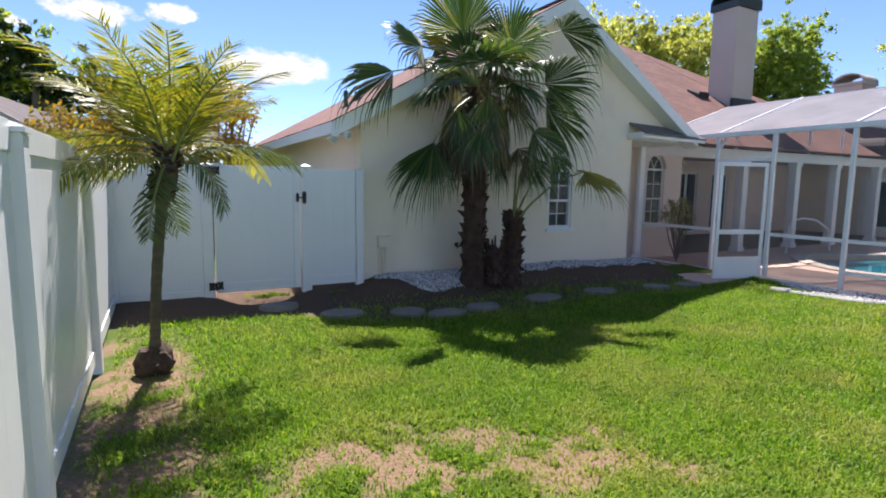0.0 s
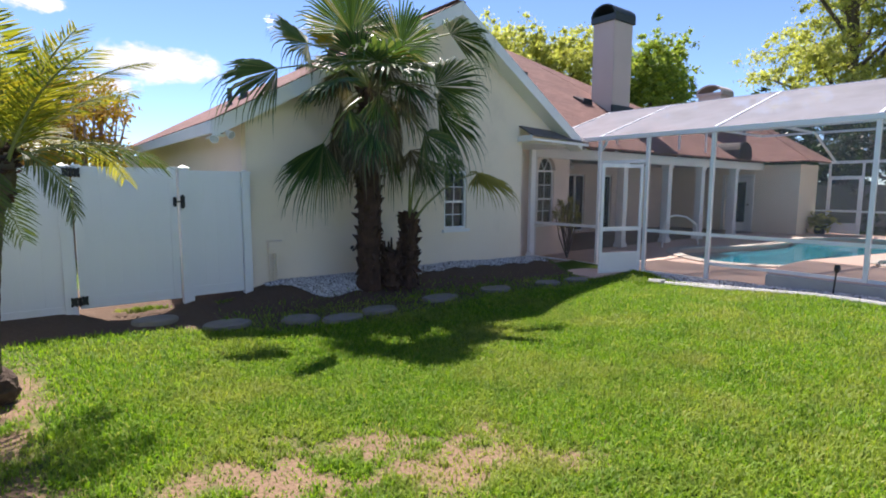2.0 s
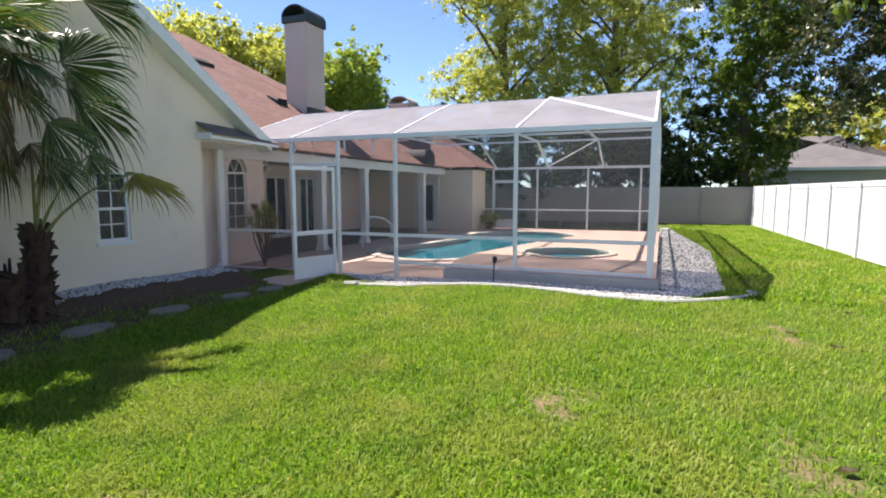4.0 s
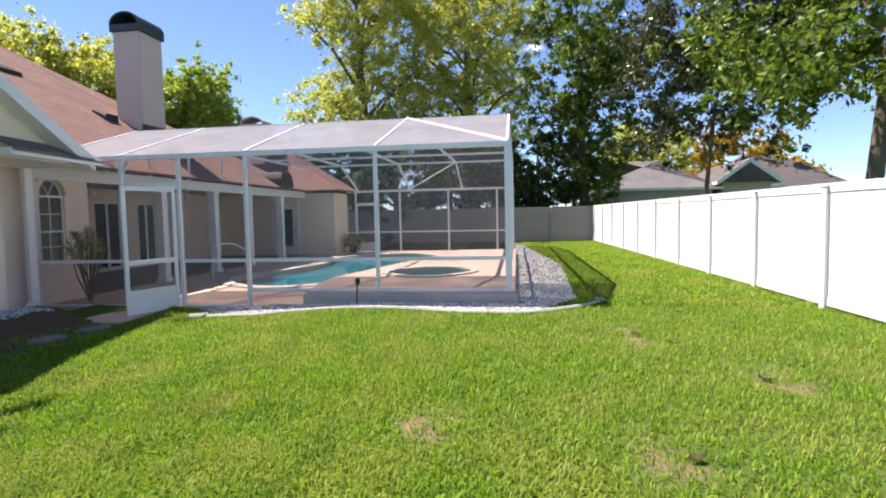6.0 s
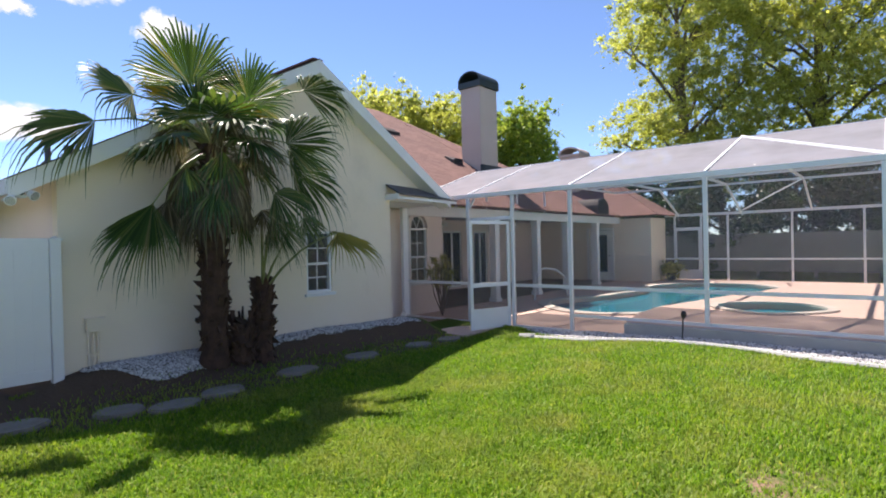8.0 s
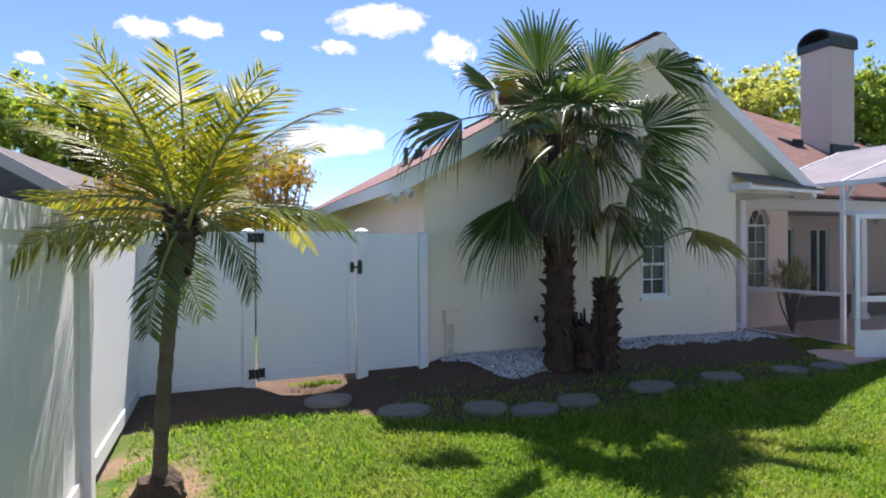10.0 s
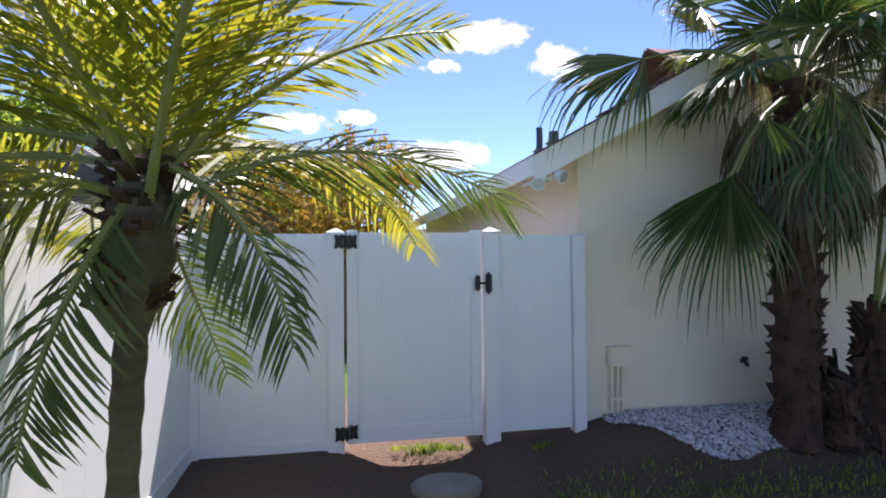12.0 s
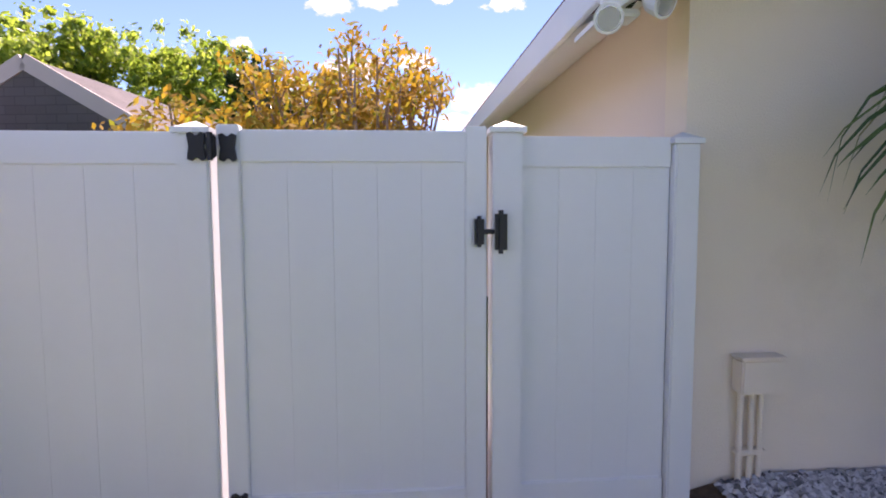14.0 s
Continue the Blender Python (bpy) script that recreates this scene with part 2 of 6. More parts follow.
def cloud_material():
    n = Net("cloud")
    mp = n.node("ShaderNodeMapping")
    mp.inputs["Scale"].default_value = (1.0, 0.5, 1.0)
    n.link(n.co, mp.inputs[0])
    spot = n.t.nodes.new("ShaderNodeVectorMath")
    spot.operation = "ADD"
    rnd = n.t.nodes.new("ShaderNodeMath")
    rnd.operation = "MULTIPLY"
    rnd.inputs[1].default_value = 57.0
    n.link(n.random(), rnd.inputs[0])
    n.link(mp.outputs[0], spot.inputs[0])
    n.link(rnd.outputs[0], spot.inputs[1])
    puff = n.node("ShaderNodeTexNoise", Scale=2.6, Detail=8.0, Roughness=0.62)
    n.link(spot.outputs[0], puff.inputs[0])
    fall = n.t.nodes.new("ShaderNodeTexGradient")
    fall.gradient_type = "SPHERICAL"
    n.link(n.co, fall.inputs[0])
    add = n.t.nodes.new("ShaderNodeMath")
    add.operation = "ADD"
    n.link(puff.outputs[0], add.inputs[0])
    n.link(n.ramp(fall.outputs[0], (0.0, (0, 0, 0)), (0.7, (0.6, 0.6, 0.6))), add.inputs[1])
    cover = n.ramp(add.outputs[0], (0.72, (0, 0, 0)), (0.95, (1, 1, 1)))
    glow = n.node("ShaderNodeEmission", Strength=0.55)
    n.link(n.ramp(puff.outputs[0], (0.3, (0.75, 0.8, 0.9)), (0.6, (1, 1, 1))), glow.inputs[0])
    clear = n.node("ShaderNodeBsdfTransparent")
    ms = n.node("ShaderNodeMixShader")
    n.link(cover, ms.inputs[0])
    n.link(clear.outputs[0], ms.inputs[1])
    n.link(glow.outputs[0], ms.inputs[2])
    n.link(ms.outputs[0], n.t.nodes["Material Output"].inputs[0])
    return n.m


CLOUD = cloud_material()


def gravel_material():
    n = Net("white_gravel", 0.85, spec=0.3)
    n.colour(n.ramp(n.island(), (0.0, (0.10, 0.09, 0.09)), (0.35, (0.40, 0.38, 0.37)), (1.0, (0.72, 0.70, 0.69))))
    return n.m


GRAVEL = gravel_material()


# ---- mesh helpers ----
def thing(name, label, category, group="", kind="", at=(0, 0, 0)):
    ob = new(name)
    ob.location = at
    return tagged(ob, label, category, group, kind)


def mesh_of(name, bm, material, smooth=False):
    me = bpy.data.meshes.new(name)
    bm.to_mesh(me)
    bm.free()
    for m in material if isinstance(material, (list, tuple)) else (material,):
        me.materials.append(m)
    if smooth:
        me.polygons.foreach_set("use_smooth", [True] * len(me.polygons))
    return me


def part(name, bm, material, parent=None, label="", smooth=False):
    ob = new(name, mesh_of(name, bm, material, smooth) if isinstance(bm, bmesh.types.BMesh) else bm)
    if parent:
        ob.parent = parent
        ob.matrix_parent_inverse = Matrix.Translation(-parent.location) if not parent.parent else Matrix.Identity(4)
    if label:
        ob["label"] = label
    return ob


def box(bm, x0, x1, y0, y1, z0, z1, m=None):
    vs = [bm.verts.new(Vector(p) if m is None else m @ Vector(p)) for p in
          ((x0, y0, z0), (x1, y0, z0), (x1, y1, z0), (x0, y1, z0), (x0, y0, z1), (x1, y0, z1), (x1, y1, z1), (x0, y1, z1))]
    for f in ((0, 3, 2, 1), (4, 5, 6, 7), (0, 1, 5, 4), (1, 2, 6, 5), (2, 3, 7, 6), (3, 0, 4, 7)):
        bm.faces.new([vs[i] for i in f])
    return bm


def boxed(x0, x1, y0, y1, z0, z1, bevel=0.0, m=None):
    bm = box(bmesh.new(), x0, x1, y0, y1, z0, z1, m)
    if bevel:
        bmesh.ops.bevel(bm, geom=bm.edges[:], offset=bevel, segments=2, affect="EDGES")
    return bm


def bar(bm, a, b, w, h=None, up=(0, 0, 1)):
    """A straight bar of section w x h from a to b."""
    a, b = Vector(a), Vector(b)
    h = h or w
    d = (b - a).normalized()
    s = d.cross(Vector(up))
    s = s.normalized() if s.length > 1e-4 else Vector((1, 0, 0))
    u = s.cross(d)
    vs = [bm.verts.new(p + s * i * w / 2 + u * j * h / 2) for p in (a, b) for i, j in ((-1, -1), (1, -1), (1, 1), (-1, 1))]
    for f in ((3, 2, 1, 0), (4, 5, 6, 7), (0, 1, 5, 4), (1, 2, 6, 5), (2, 3, 7, 6), (3, 0, 4, 7)):
        bm.faces.new([vs[i] for i in f])
    return bm


def barred(a, b, w, h=None, up=(0, 0, 1)):
    return bar(bmesh.new(), a, b, w, h, up)


def tube(bm, points, radii, sides=8, cap=True):
    """A round limb along points with a radius at each."""
    rings = []
    pts = [Vector(p) for p in points]
    for i, p in enumerate(pts):
        d = (pts[min(i + 1, len(pts) - 1)] - pts[max(i - 1, 0)]).normalized()
        s = d.cross(Vector((0.3, 0.2, 1)) if abs(d.z) < 0.9 else Vector((1, 0, 0))).normalized()
        u = s.cross(d)
        rings.append([bm.verts.new(p + (s * math.cos(k * math.tau / sides) + u * math.sin(k * math.tau / sides)) * radii[i]) for k in range(sides)])
    for a, b in zip(rings, rings[1:]):
        for k in range(sides):
            bm.faces.new((a[k], a[(k + 1) % sides], b[(k + 1) % sides], b[k]))
    if cap:
        bm.faces.new(rings[0][::-1])
        bm.faces.new(rings[-1])
    return bm


def prism(bm, outline, axis, a, b):
    """An outline of 2D points pushed along one axis from a to b."""
    def at(p, v):
        return {"x": (v, p[0], p[1]), "y": (p[0], v, p[1]), "z": (p[0], p[1], v)}[axis]
    lo = [bm.verts.new(at(p, a)) for p in outline]
    hi = [bm.verts.new(at(p, b)) for p in outline]
    bm.faces.new(lo[::-1])
    bm.faces.new(hi)
    for i in range(len(outline)):
        j = (i + 1) % len(outline)
        bm.faces.new((lo[i], lo[j], hi[j], hi[i]))
    bmesh.ops.recalc_face_normals(bm, faces=bm.faces[:])
    return bm


def wall_with_holes(outline, holes, axis, a, b):
    """A wall of that outline, from a to b along the axis, with openings right through it."""
    bm = bmesh.new()
    def at(p, v):
        return {"x": (v, p[0], p[1]), "y": (p[0], v, p[1])}[axis]
    for v in (a, b):
        edges = []
        for loop in (outline, *holes):
            vs = [bm.verts.new(at(p, v)) for p in loop]
            edges += [bm.edges.new((vs[i], vs[(i + 1) % len(vs)])) for i in range(len(vs))]
        bmesh.ops.triangle_fill(bm, use_beauty=True, use_dissolve=False, edges=edges)
    for loop in (outline, *holes):
        for i in range(len(loop)):
            p, q = loop[i], loop[(i + 1) % len(loop)]
            bm.faces.new([bm.verts.new(at(*w)) for w in ((p, a), (q, a), (q, b), (p, b))])
    bmesh.ops.remove_doubles(bm, verts=bm.verts[:], dist=1e-5)
    bmesh.ops.recalc_face_normals(bm, faces=bm.faces[:])
    return bm


def roof_slab(name, corners, material, label, thick=0.06):
    """A flat roof plane through its corners, with thickness and shingle courses up the slope."""
    bm = bmesh.new()
    pts = [Vector(p) for p in corners]
    n = (pts[1] - pts[0]).cross(pts[2] - pts[0]).normalized()
    if n.z < 0:
        n = -n
    across = n.cross(Vector((0, 0, 1))).normalized()
    upward = across.cross(n)
    top = [bm.verts.new(p + n * thick) for p in pts]
    low = [bm.verts.new(p) for p in pts]
    bm.faces.new(top)
    bm.faces.new(low[::-1])
    for i in range(len(pts)):
        j = (i + 1) % len(pts)
        bm.faces.new((low[i], low[j], top[j], top[i]))
    bmesh.ops.recalc_face_normals(bm, faces=bm.faces[:])
    uv = bm.loops.layers.uv.new("UVMap")
    for f in bm.faces:
        for l in f.loops:
            l[uv].uv = (l.vert.co.dot(across), l.vert.co.dot(upward))
    return tagged(part(name, bm, material), label, "roof", kind="structure")


def structure(name, bm, material, label, category):
    return tagged(part(name, bm, material), label, category, kind="structure")


def smoothstep(a, b, v):
    k = min(1, max(0, (v - a) / (b - a)))
    return k * k * (3 - 2 * k)


def height(x, y):
    """The ground's height."""
    z = -0.18 * math.exp(-((x - 3.6) ** 2 / 9 + (y - 3.6) ** 2 / 7)) - 0.13 * math.exp(-((x - 9.3) ** 2 / 4 + (y - 5.6) ** 2 / 5))
    if 2.5 < x < 9.2:
        z += 0.2 * smoothstep(6.3, 7.1, y) * smoothstep(2.5, 3.6, x)
    elif x < 2.6:
        z += 0.08 * smoothstep(6.0, 7.2, y)
    z -= 0.15 * math.exp(-(((x - 1.65) / 0.5) ** 4) - ((y - 7.25) / 0.4) ** 2)
    z += 0.02 * noise.noise((x * 0.8, y * 0.8, 0.3))
    return z


# ---- ground ----
def spread(fine_lo, fine_hi, step, far):
    """Grid lines: fine in the yard, widening to the horizon."""
    mid = [fine_lo + step * i for i in range(int(round((fine_hi - fine_lo) / step)) + 1)]
    out, d, k = [], 1.0, 0.0
    while k < far:
        k += d
        out.append(k)
        d *= 1.6
    return [fine_lo - v for v in out[::-1]] + mid + [fine_hi + v for v in out]


BARE = ((0.22, 4.6, 0.5, 1.5, 0.75), (0.25, 2.6, 0.5, 0.9, 0.8), (1.75, 2.65, 0.8, 0.55, 0.8), (2.65, 2.3, 0.65, 0.5, 0.72), (0.75, 2.1, 0.7, 0.4, 0.7),
        (1.3, 2.1, 0.7, 0.4, 0.75), (5.2, 0.4, 0.5, 0.3, 0.4), (3.4, 1.9, 0.5, 0.3, 0.45), (7.9, -1.5, 0.5, 0.25, 0.5), (4.7, -1.2, 0.6, 0.3, 0.4), (6.4, -2.4, 0.5, 0.3, 0.4))


def bareness(x, y):
    """How worn the lawn is here, and how much of it is bed or path."""
    b = 0.0
    for cx, cy, rx, ry, k in BARE:
        b = max(b, k * max(0.0, 1.5 - math.hypot((x - cx) / rx, (y - cy) / ry)))
    if b > 0:
        b *= 0.55 + 0.9 * noise.noise((x * 2.7, y * 2.7, 4.0)) + 0.75 * noise.noise((x * 7.5, y * 7.5, 8.0)) + 0.5 * noise.noise((x * 19.0, y * 19.0, 2.0))
    b = min(1.0, max(0.0, b))
    edge = 6.36 - 0.8 * smoothstep(1.7, 3.2, x) + 0.05 * math.sin(x * 2.3) + 0.09 * noise.noise((x * 3.0, y * 2.0, 6.0))
    bed = smoothstep(edge - 0.15, edge + 0.15, y) if -0.5 < x < 9.6 and y < 9 else 0.0
    if x > 7.5:
        bed *= smoothstep(9.6, 8.2, x)
    return b, bed


def build_ground():
    xs, ys = spread(-2.0, 14.0, 0.16, 420.0), spread(-6.0, 9.0, 0.16, 420.0)
    verts, cols = [], []
    for y in ys:
        for x in xs:
            if 10.36 < x < 25.3 and -0.1 < y < 14:
                z = -2.4
            elif 8.5 < x < 10.36 and y > 7.5 or 5 < x < 25 and y > 8.9:
                z = -0.4
            else:
                z = height(x, y)
            verts.append((x, y, z))
            b, bed = bareness(x, y)
            cols.append((b, bed, 0, 1))
    w = len(xs)
    faces = [(j * w + i, j * w + i + 1, (j + 1) * w + i + 1, (j + 1) * w + i) for j in range(len(ys) - 1) for i in range(w - 1)]
    me = bpy.data.meshes.new("ground")
    me.from_pydata(verts, [], faces)
    me.materials.append(GROUND)
    at = me.color_attributes.new("bare", "FLOAT_COLOR", "POINT")
    at.data.foreach_set("color", np.array(cols, dtype=np.float32).ravel())
    me.polygons.foreach_set("use_smooth", [True] * len(me.polygons))
    return tagged(new("ground", me), "lawn ground with worn soil patches and a dark planting bed", "ground", kind="structure")


build_ground()

# ---- fences ----
TOP = 1.775
POST_MESH = {}


def post_mesh(w, h, mat):
    key = (w, round(h, 2), mat.name)
    if key not in POST_MESH:
        POST_MESH[key] = mesh_of("post", boxed(-w / 2, w / 2, -w / 2, w / 2, -0.35, h, 0.006), mat)
        bm = bmesh.new()
        k = w / 2 + 0.012
        box(bm, -k, k, -k, k, h, h + 0.022)
        base = [bm.verts.new((i * k * 0.93, j * k * 0.93, h + 0.022)) for i, j in ((-1, -1), (1, -1), (1, 1), (-1, 1))]
        tip = bm.verts.new((0, 0, h + 0.055))
        for a in range(4):
            bm.faces.new((base[a], base[(a + 1) % 4], tip))
        POST_MESH[key, "cap"] = mesh_of("cap", bm, mat)
    return POST_MESH[key], POST_MESH[key, "cap"]


def add_post(parent, m, w=0.127, h=TOP - 0.05, mat=VINYL):
    pm, cm = post_mesh(w, h, mat)
    p = part("post", pm, None, parent)
    p.matrix_basis = m
    c = part("cap", cm, None, p)
    return p


BOARD = {}


def add_panel(parent, m, length, z0=0.03, z1=TOP, board=0.182, mat=VINYL):
    """Rails and tongue-and-groove boards, from 0 to length along the local x."""
    t = 0.05
    for name, a, b in (("top_rail", z1 - 0.13, z1), ("bottom_rail", z0, z0 + 0.13)):
        bm = boxed(0, length, -t / 2, t / 2, a, b, 0.004)
        part(name, bm, mat, parent).matrix_basis = m
    n = max(1, round(length / board))
    w = length / n
    key = (round(w, 4), round(z0, 3), round(z1, 3), mat.name)
    if key not in BOARD:
        a, b = z0 + 0.125, z1 - 0.125
        bm = bmesh.new()
        prism(bm, [(0.0002, 0.0117), (0.001, 0.0125), (w - 0.001, 0.0125), (w - 0.0002, 0.0117), (w - 0.0002, -0.0117), (w - 0.001, -0.0125), (0.001, -0.0125), (0.0002, -0.0117)], "z", a, b)
        BOARD[key] = mesh_of("board", bm, mat)
    for i in range(n):
        part("board", BOARD[key], None, parent).matrix_basis = m @ pose(i * w, 0, 0)


def fence(label, start, yaw, lengths, first=True, last=True, z=0.0, mat=VINYL):
    th = thing("vinyl_fence", label, "fence", group="white yard fences", kind="structure")
    m = pose(start[0], start[1], z, 0, 0, yaw)
    u = 0.0
    if first:
        add_post(th, m, mat=mat)
    for i, ln in enumerate(lengths):
        add_panel(th, m @ pose(u + 0.06, 0, 0), ln - 0.12, mat=mat)
        u += ln
        if last or i < len(lengths) - 1:
            add_post(th, m @ pose(u, 0, 0), mat=mat)
    return th


fence("white vinyl privacy fence beside the lawn, boards in a row", (-0.06, 7.35), -90, [2.35] * 6, z=0.03)
fence("sunlit white vinyl privacy fence along the far side of the lawn", (5.6, -4.75), 1.6, [2.12] * 11, z=0.02)
fence("grey-brown fence closing the yard behind the pool, shade in its colour", (29.3, -4.2), 90, [2.2] * 9, z=0.0, mat=GREYFENCE)

gate_side = thing("vinyl_fence", "white vinyl fence run with gate posts beside the house", "fence", group="white yard fences", kind="structure")
GY = 7.35
add_panel(gate_side, pose(0.0, GY, -0.01), 0.96)
add_post(gate_side, pose(1.015, GY, 0.03))
add_post(gate_side, pose(2.285, GY, 0.03), h=TOP - 0.04)
add_panel(gate_side, pose(2.35, GY, 0.0), 0.655, z0=0.11, z1=TOP - 0.02)
add_post(gate_side, pose(3.065, GY, 0.0), w=0.11, h=TOP - 0.05)


def build_gate():
    g = thing("fence_gate", "closed white vinyl gate with black hinges and latch", "gate")
    x0, x1, z0, z1 = 1.10, 2.20, 0.10, TOP
    for a, b in ((x0, x0 + 0.09), (x1 - 0.09, x1)):
        part("stile", boxed(a, b, GY - 0.03, GY + 0.03, z0, z1 + 0.02, 0.005), VINYL, g)
    add_panel(g, pose(x0 + 0.09, GY, 0.0), x1 - x0 - 0.18, z0=z0, z1=z1)
    for z in (0.20, 1.70):
        h = part("hinge", boxed(1.075, 1.115, GY - 0.085, GY - 0.064, z - 0.045, z + 0.045, 0.006), BLACK, g, "black strap hinge")
        for s, xa, xb in ((-1, 1.005, 1.075), (1, 1.115, 1.183)):
            bm = bmesh.new()
            yb = GY - 0.066 if s < 0 else GY - 0.032
            prism(bm, [(xa, z - 0.05), (xa + 0.016, z - 0.056), (xa + 0.03, z - 0.044), (xb - 0.03, z - 0.044), (xb - 0.016, z - 0.056), (xb, z - 0.05), (xb - 0.004, z - 0.02), (xb - 0.007, z), (xb - 0.004, z + 0.02), (xb, z + 0.05), (xb - 0.016, z + 0.056), (xb - 0.03, z + 0.044), (xa + 0.03, z + 0.044), (xa + 0.016, z + 0.056), (xa, z + 0.05), (xa + 0.004, z + 0.02), (xa + 0.007, z), (xa + 0.004, z - 0.02)], "y", yb - 0.018, yb)
            part("hinge_leaf", bm, BLACK, h)
        bm = bmesh.new()
        tube(bm, [(1.095, GY - 0.085, z - 0.055), (1.095, GY - 0.085, z + 0.055)], [0.011] * 2, 10)
        part("hinge_pin", bm, BLACK, h)
    lt = part("latch", boxed(2.145, 2.185, GY - 0.075, GY - 0.03, 1.29, 1.42, 0.012), BLACK, g, "black plastic gate latch")
    part("latch_body", boxed(2.225, 2.275, GY - 0.115, GY - 0.064, 1.265, 1.445, 0.016), BLACK, lt)
    part("latch_bar", boxed(2.18, 2.23, GY - 0.07, GY - 0.05, 1.345, 1.365, 0.004), BLACK, lt)


build_gate()

# ---- house ----
WY = 7.42
PEAK, PX = 4.65, 6.75


def rake(x):
    return PEAK - (0.557 * (PX - x) if x < PX else 0.635 * (x - PX))


WIN = (6.62, 7.15, 0.80, 1.86)
wl, wr, wb, wt = WIN
structure("wall_gable", wall_with_holes([(3.12, -0.3), (8.6, -0.3), (8.6, 2.5), (9.95, 2.5), (9.95, rake(9.95) - 0.05), (PX, PEAK - 0.05), (3.12, rake(3.12) - 0.05)],
          [[(wl, wb), (wr, wb), (wr, wt), (wl, wt)]], "y", WY, WY + 0.2), STUCCO, "cream stucco gable wall of the house", "wall")
structure("wall_side", boxed(3.124, 3.32, WY + 0.2, 16.0, -0.3, 2.52), STUCCO_PINK, "pale stucco side wall beyond the gate", "wall")
structure("wall_return", boxed(8.4, 8.596, WY + 0.2, 8.8, -0.3, 3.2), STUCCO, "cream stucco return of the gable wall", "wall")
RY = 8.8
ax0, ax1, az0, az1 = 10.62, 11.22, 0.66, 2.0
arch = [(ax1 - (ax1 - ax0) / 2 + math.cos(a) * (ax1 - ax0) / 2, az1 + math.sin(a) * 0.33) for a in [math.pi * i / 10 for i in range(11)]]
structure("wall_recess", wall_with_holes([(8.4, -0.4), (11.82, -0.4), (11.82, 2.5), (8.4, 2.5)],
          [[(ax0, az0), (ax1, az0), *arch]], "y", RY, RY + 0.2), STUCCO_PINK, "pale stucco wall with an arched window beside the pool", "wall")
structure("wall_lanai_side", boxed(11.62, 11.816, RY + 0.2, 12.6, -0.4, 2.5), STUCCO_PINK, "pale stucco side wall of the covered patio", "wall")

# covered patio's back wall, dark sliding doors, the widest added as deep shade
slide = [(12.2, 15.2), (16.4, 17.5), (18.3, 19.2)]
structure("wall_lanai_back", wall_with_holes([(11.62, -0.4), (23.4, -0.4), (23.4, 2.5), (11.62, 2.5)],
          [[(a, -0.05), (b, -0.05), (b, 2.1), (a, 2.1)] for a, b in slide], "y", 12.6, 12.8), STUCCO_PINK, "shaded stucco back wall of the covered patio", "wall")
structure("wall_room_back", boxed(11.6, 23.4, 15.0, 15.1, -0.4, 2.5), ROOM_SHADE, "near-black wall standing in for the unlit room behind the sliding doors", "wall")
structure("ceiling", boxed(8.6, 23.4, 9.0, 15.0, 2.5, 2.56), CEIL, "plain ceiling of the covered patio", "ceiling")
structure("lanai_beam", boxed(10.3, 23.4, RY - 0.12, RY + 0.12, 2.30, 2.56, 0.01), TRIM, "white beam and fascia over the patio edge", "trim")
DX = 23.4
dy0, dy1 = 9.05, 10.1
structure("wall_wing", wall_with_holes([(7.4, -0.4), (12.6, -0.4), (12.6, 2.5), (7.4, 2.5)],
          [[(dy0, -0.08), (dy1, -0.08), (dy1, 2.08), (dy0, 2.08)]], "x", DX, DX + 0.2), STUCCO, "cream stucco wall of the far wing with a white door", "wall")
structure("wall_wing_front", boxed(DX + 0.2, 25.2, 7.4, 7.6, -0.4, 2.5), STUCCO, "cream stucco front wall of the far wing", "wall")
structure("wall_wing_room", boxed(25.0, 25.1, 7.6, 12.6, -0.4, 2.5), ROOM_SHADE, "near-black wall standing in for the unlit room in the far wing", "wall")
structure("wall_house_back", boxed(3.12, 29.0, 19.0, 19.2, -0.4, 2.5), STUCCO_PINK, "plain stucco back wall of the house", "wall")
structure("wall_room", boxed(5.8, 8.3, 9.6, 9.7, -0.3, 2.4), ROOM_SHADE, "near-black wall standing in for the unlit room behind the gable window", "wall")

structure("patio_corner", boxed(8.602, 10.298, 7.30, 8.798, -0.3, -0.085), PATIO, "dark brown slab in the corner between the house and the enclosure", "floor")
structure("patio_floor", boxed(11.83, 23.38, 8.95, 12.58, -0.118, -0.108), PATIO, "dark brown floor of the covered patio", "floor")
for x in (14.2, 16.6, 18.7, 21.2):
    col = thing("patio_column", "square white column at the patio edge", "column", group="patio columns", kind="structure", at=(x, RY, 0))
    part("shaft", boxed(x - 0.11, x + 0.11, RY - 0.11, RY + 0.11, -0.12, 2.30, 0.01), TRIM, col)
    part("base", boxed(x - 0.14, x + 0.14, RY - 0.14, RY + 0.14, -0.12, 0.0, 0.008), TRIM, col)
    part("capital", boxed(x - 0.14, x + 0.14, RY - 0.135, RY + 0.135, 2.2, 2.297, 0.008), TRIM, col)

# roofs
OV = 7.12
roof_slab("roof_gable_west", [(2.62, OV, rake(2.62)), (PX, OV, PEAK), (PX, 16.4, PEAK), (2.62, 16.4, rake(2.62))], ROOF, "red-brown shingled roof slope over the gate side")
roof_slab("roof_gable_east", [(10.1, OV, rake(10.1)), (10.1, 10.0, rake(10.1)), (PX, 14.0, PEAK), (PX, OV, PEAK)], ROOF, "red-brown shingled roof slope of the gable")
def front(y):
    return 2.56 + 0.62 * (y - 8.4)
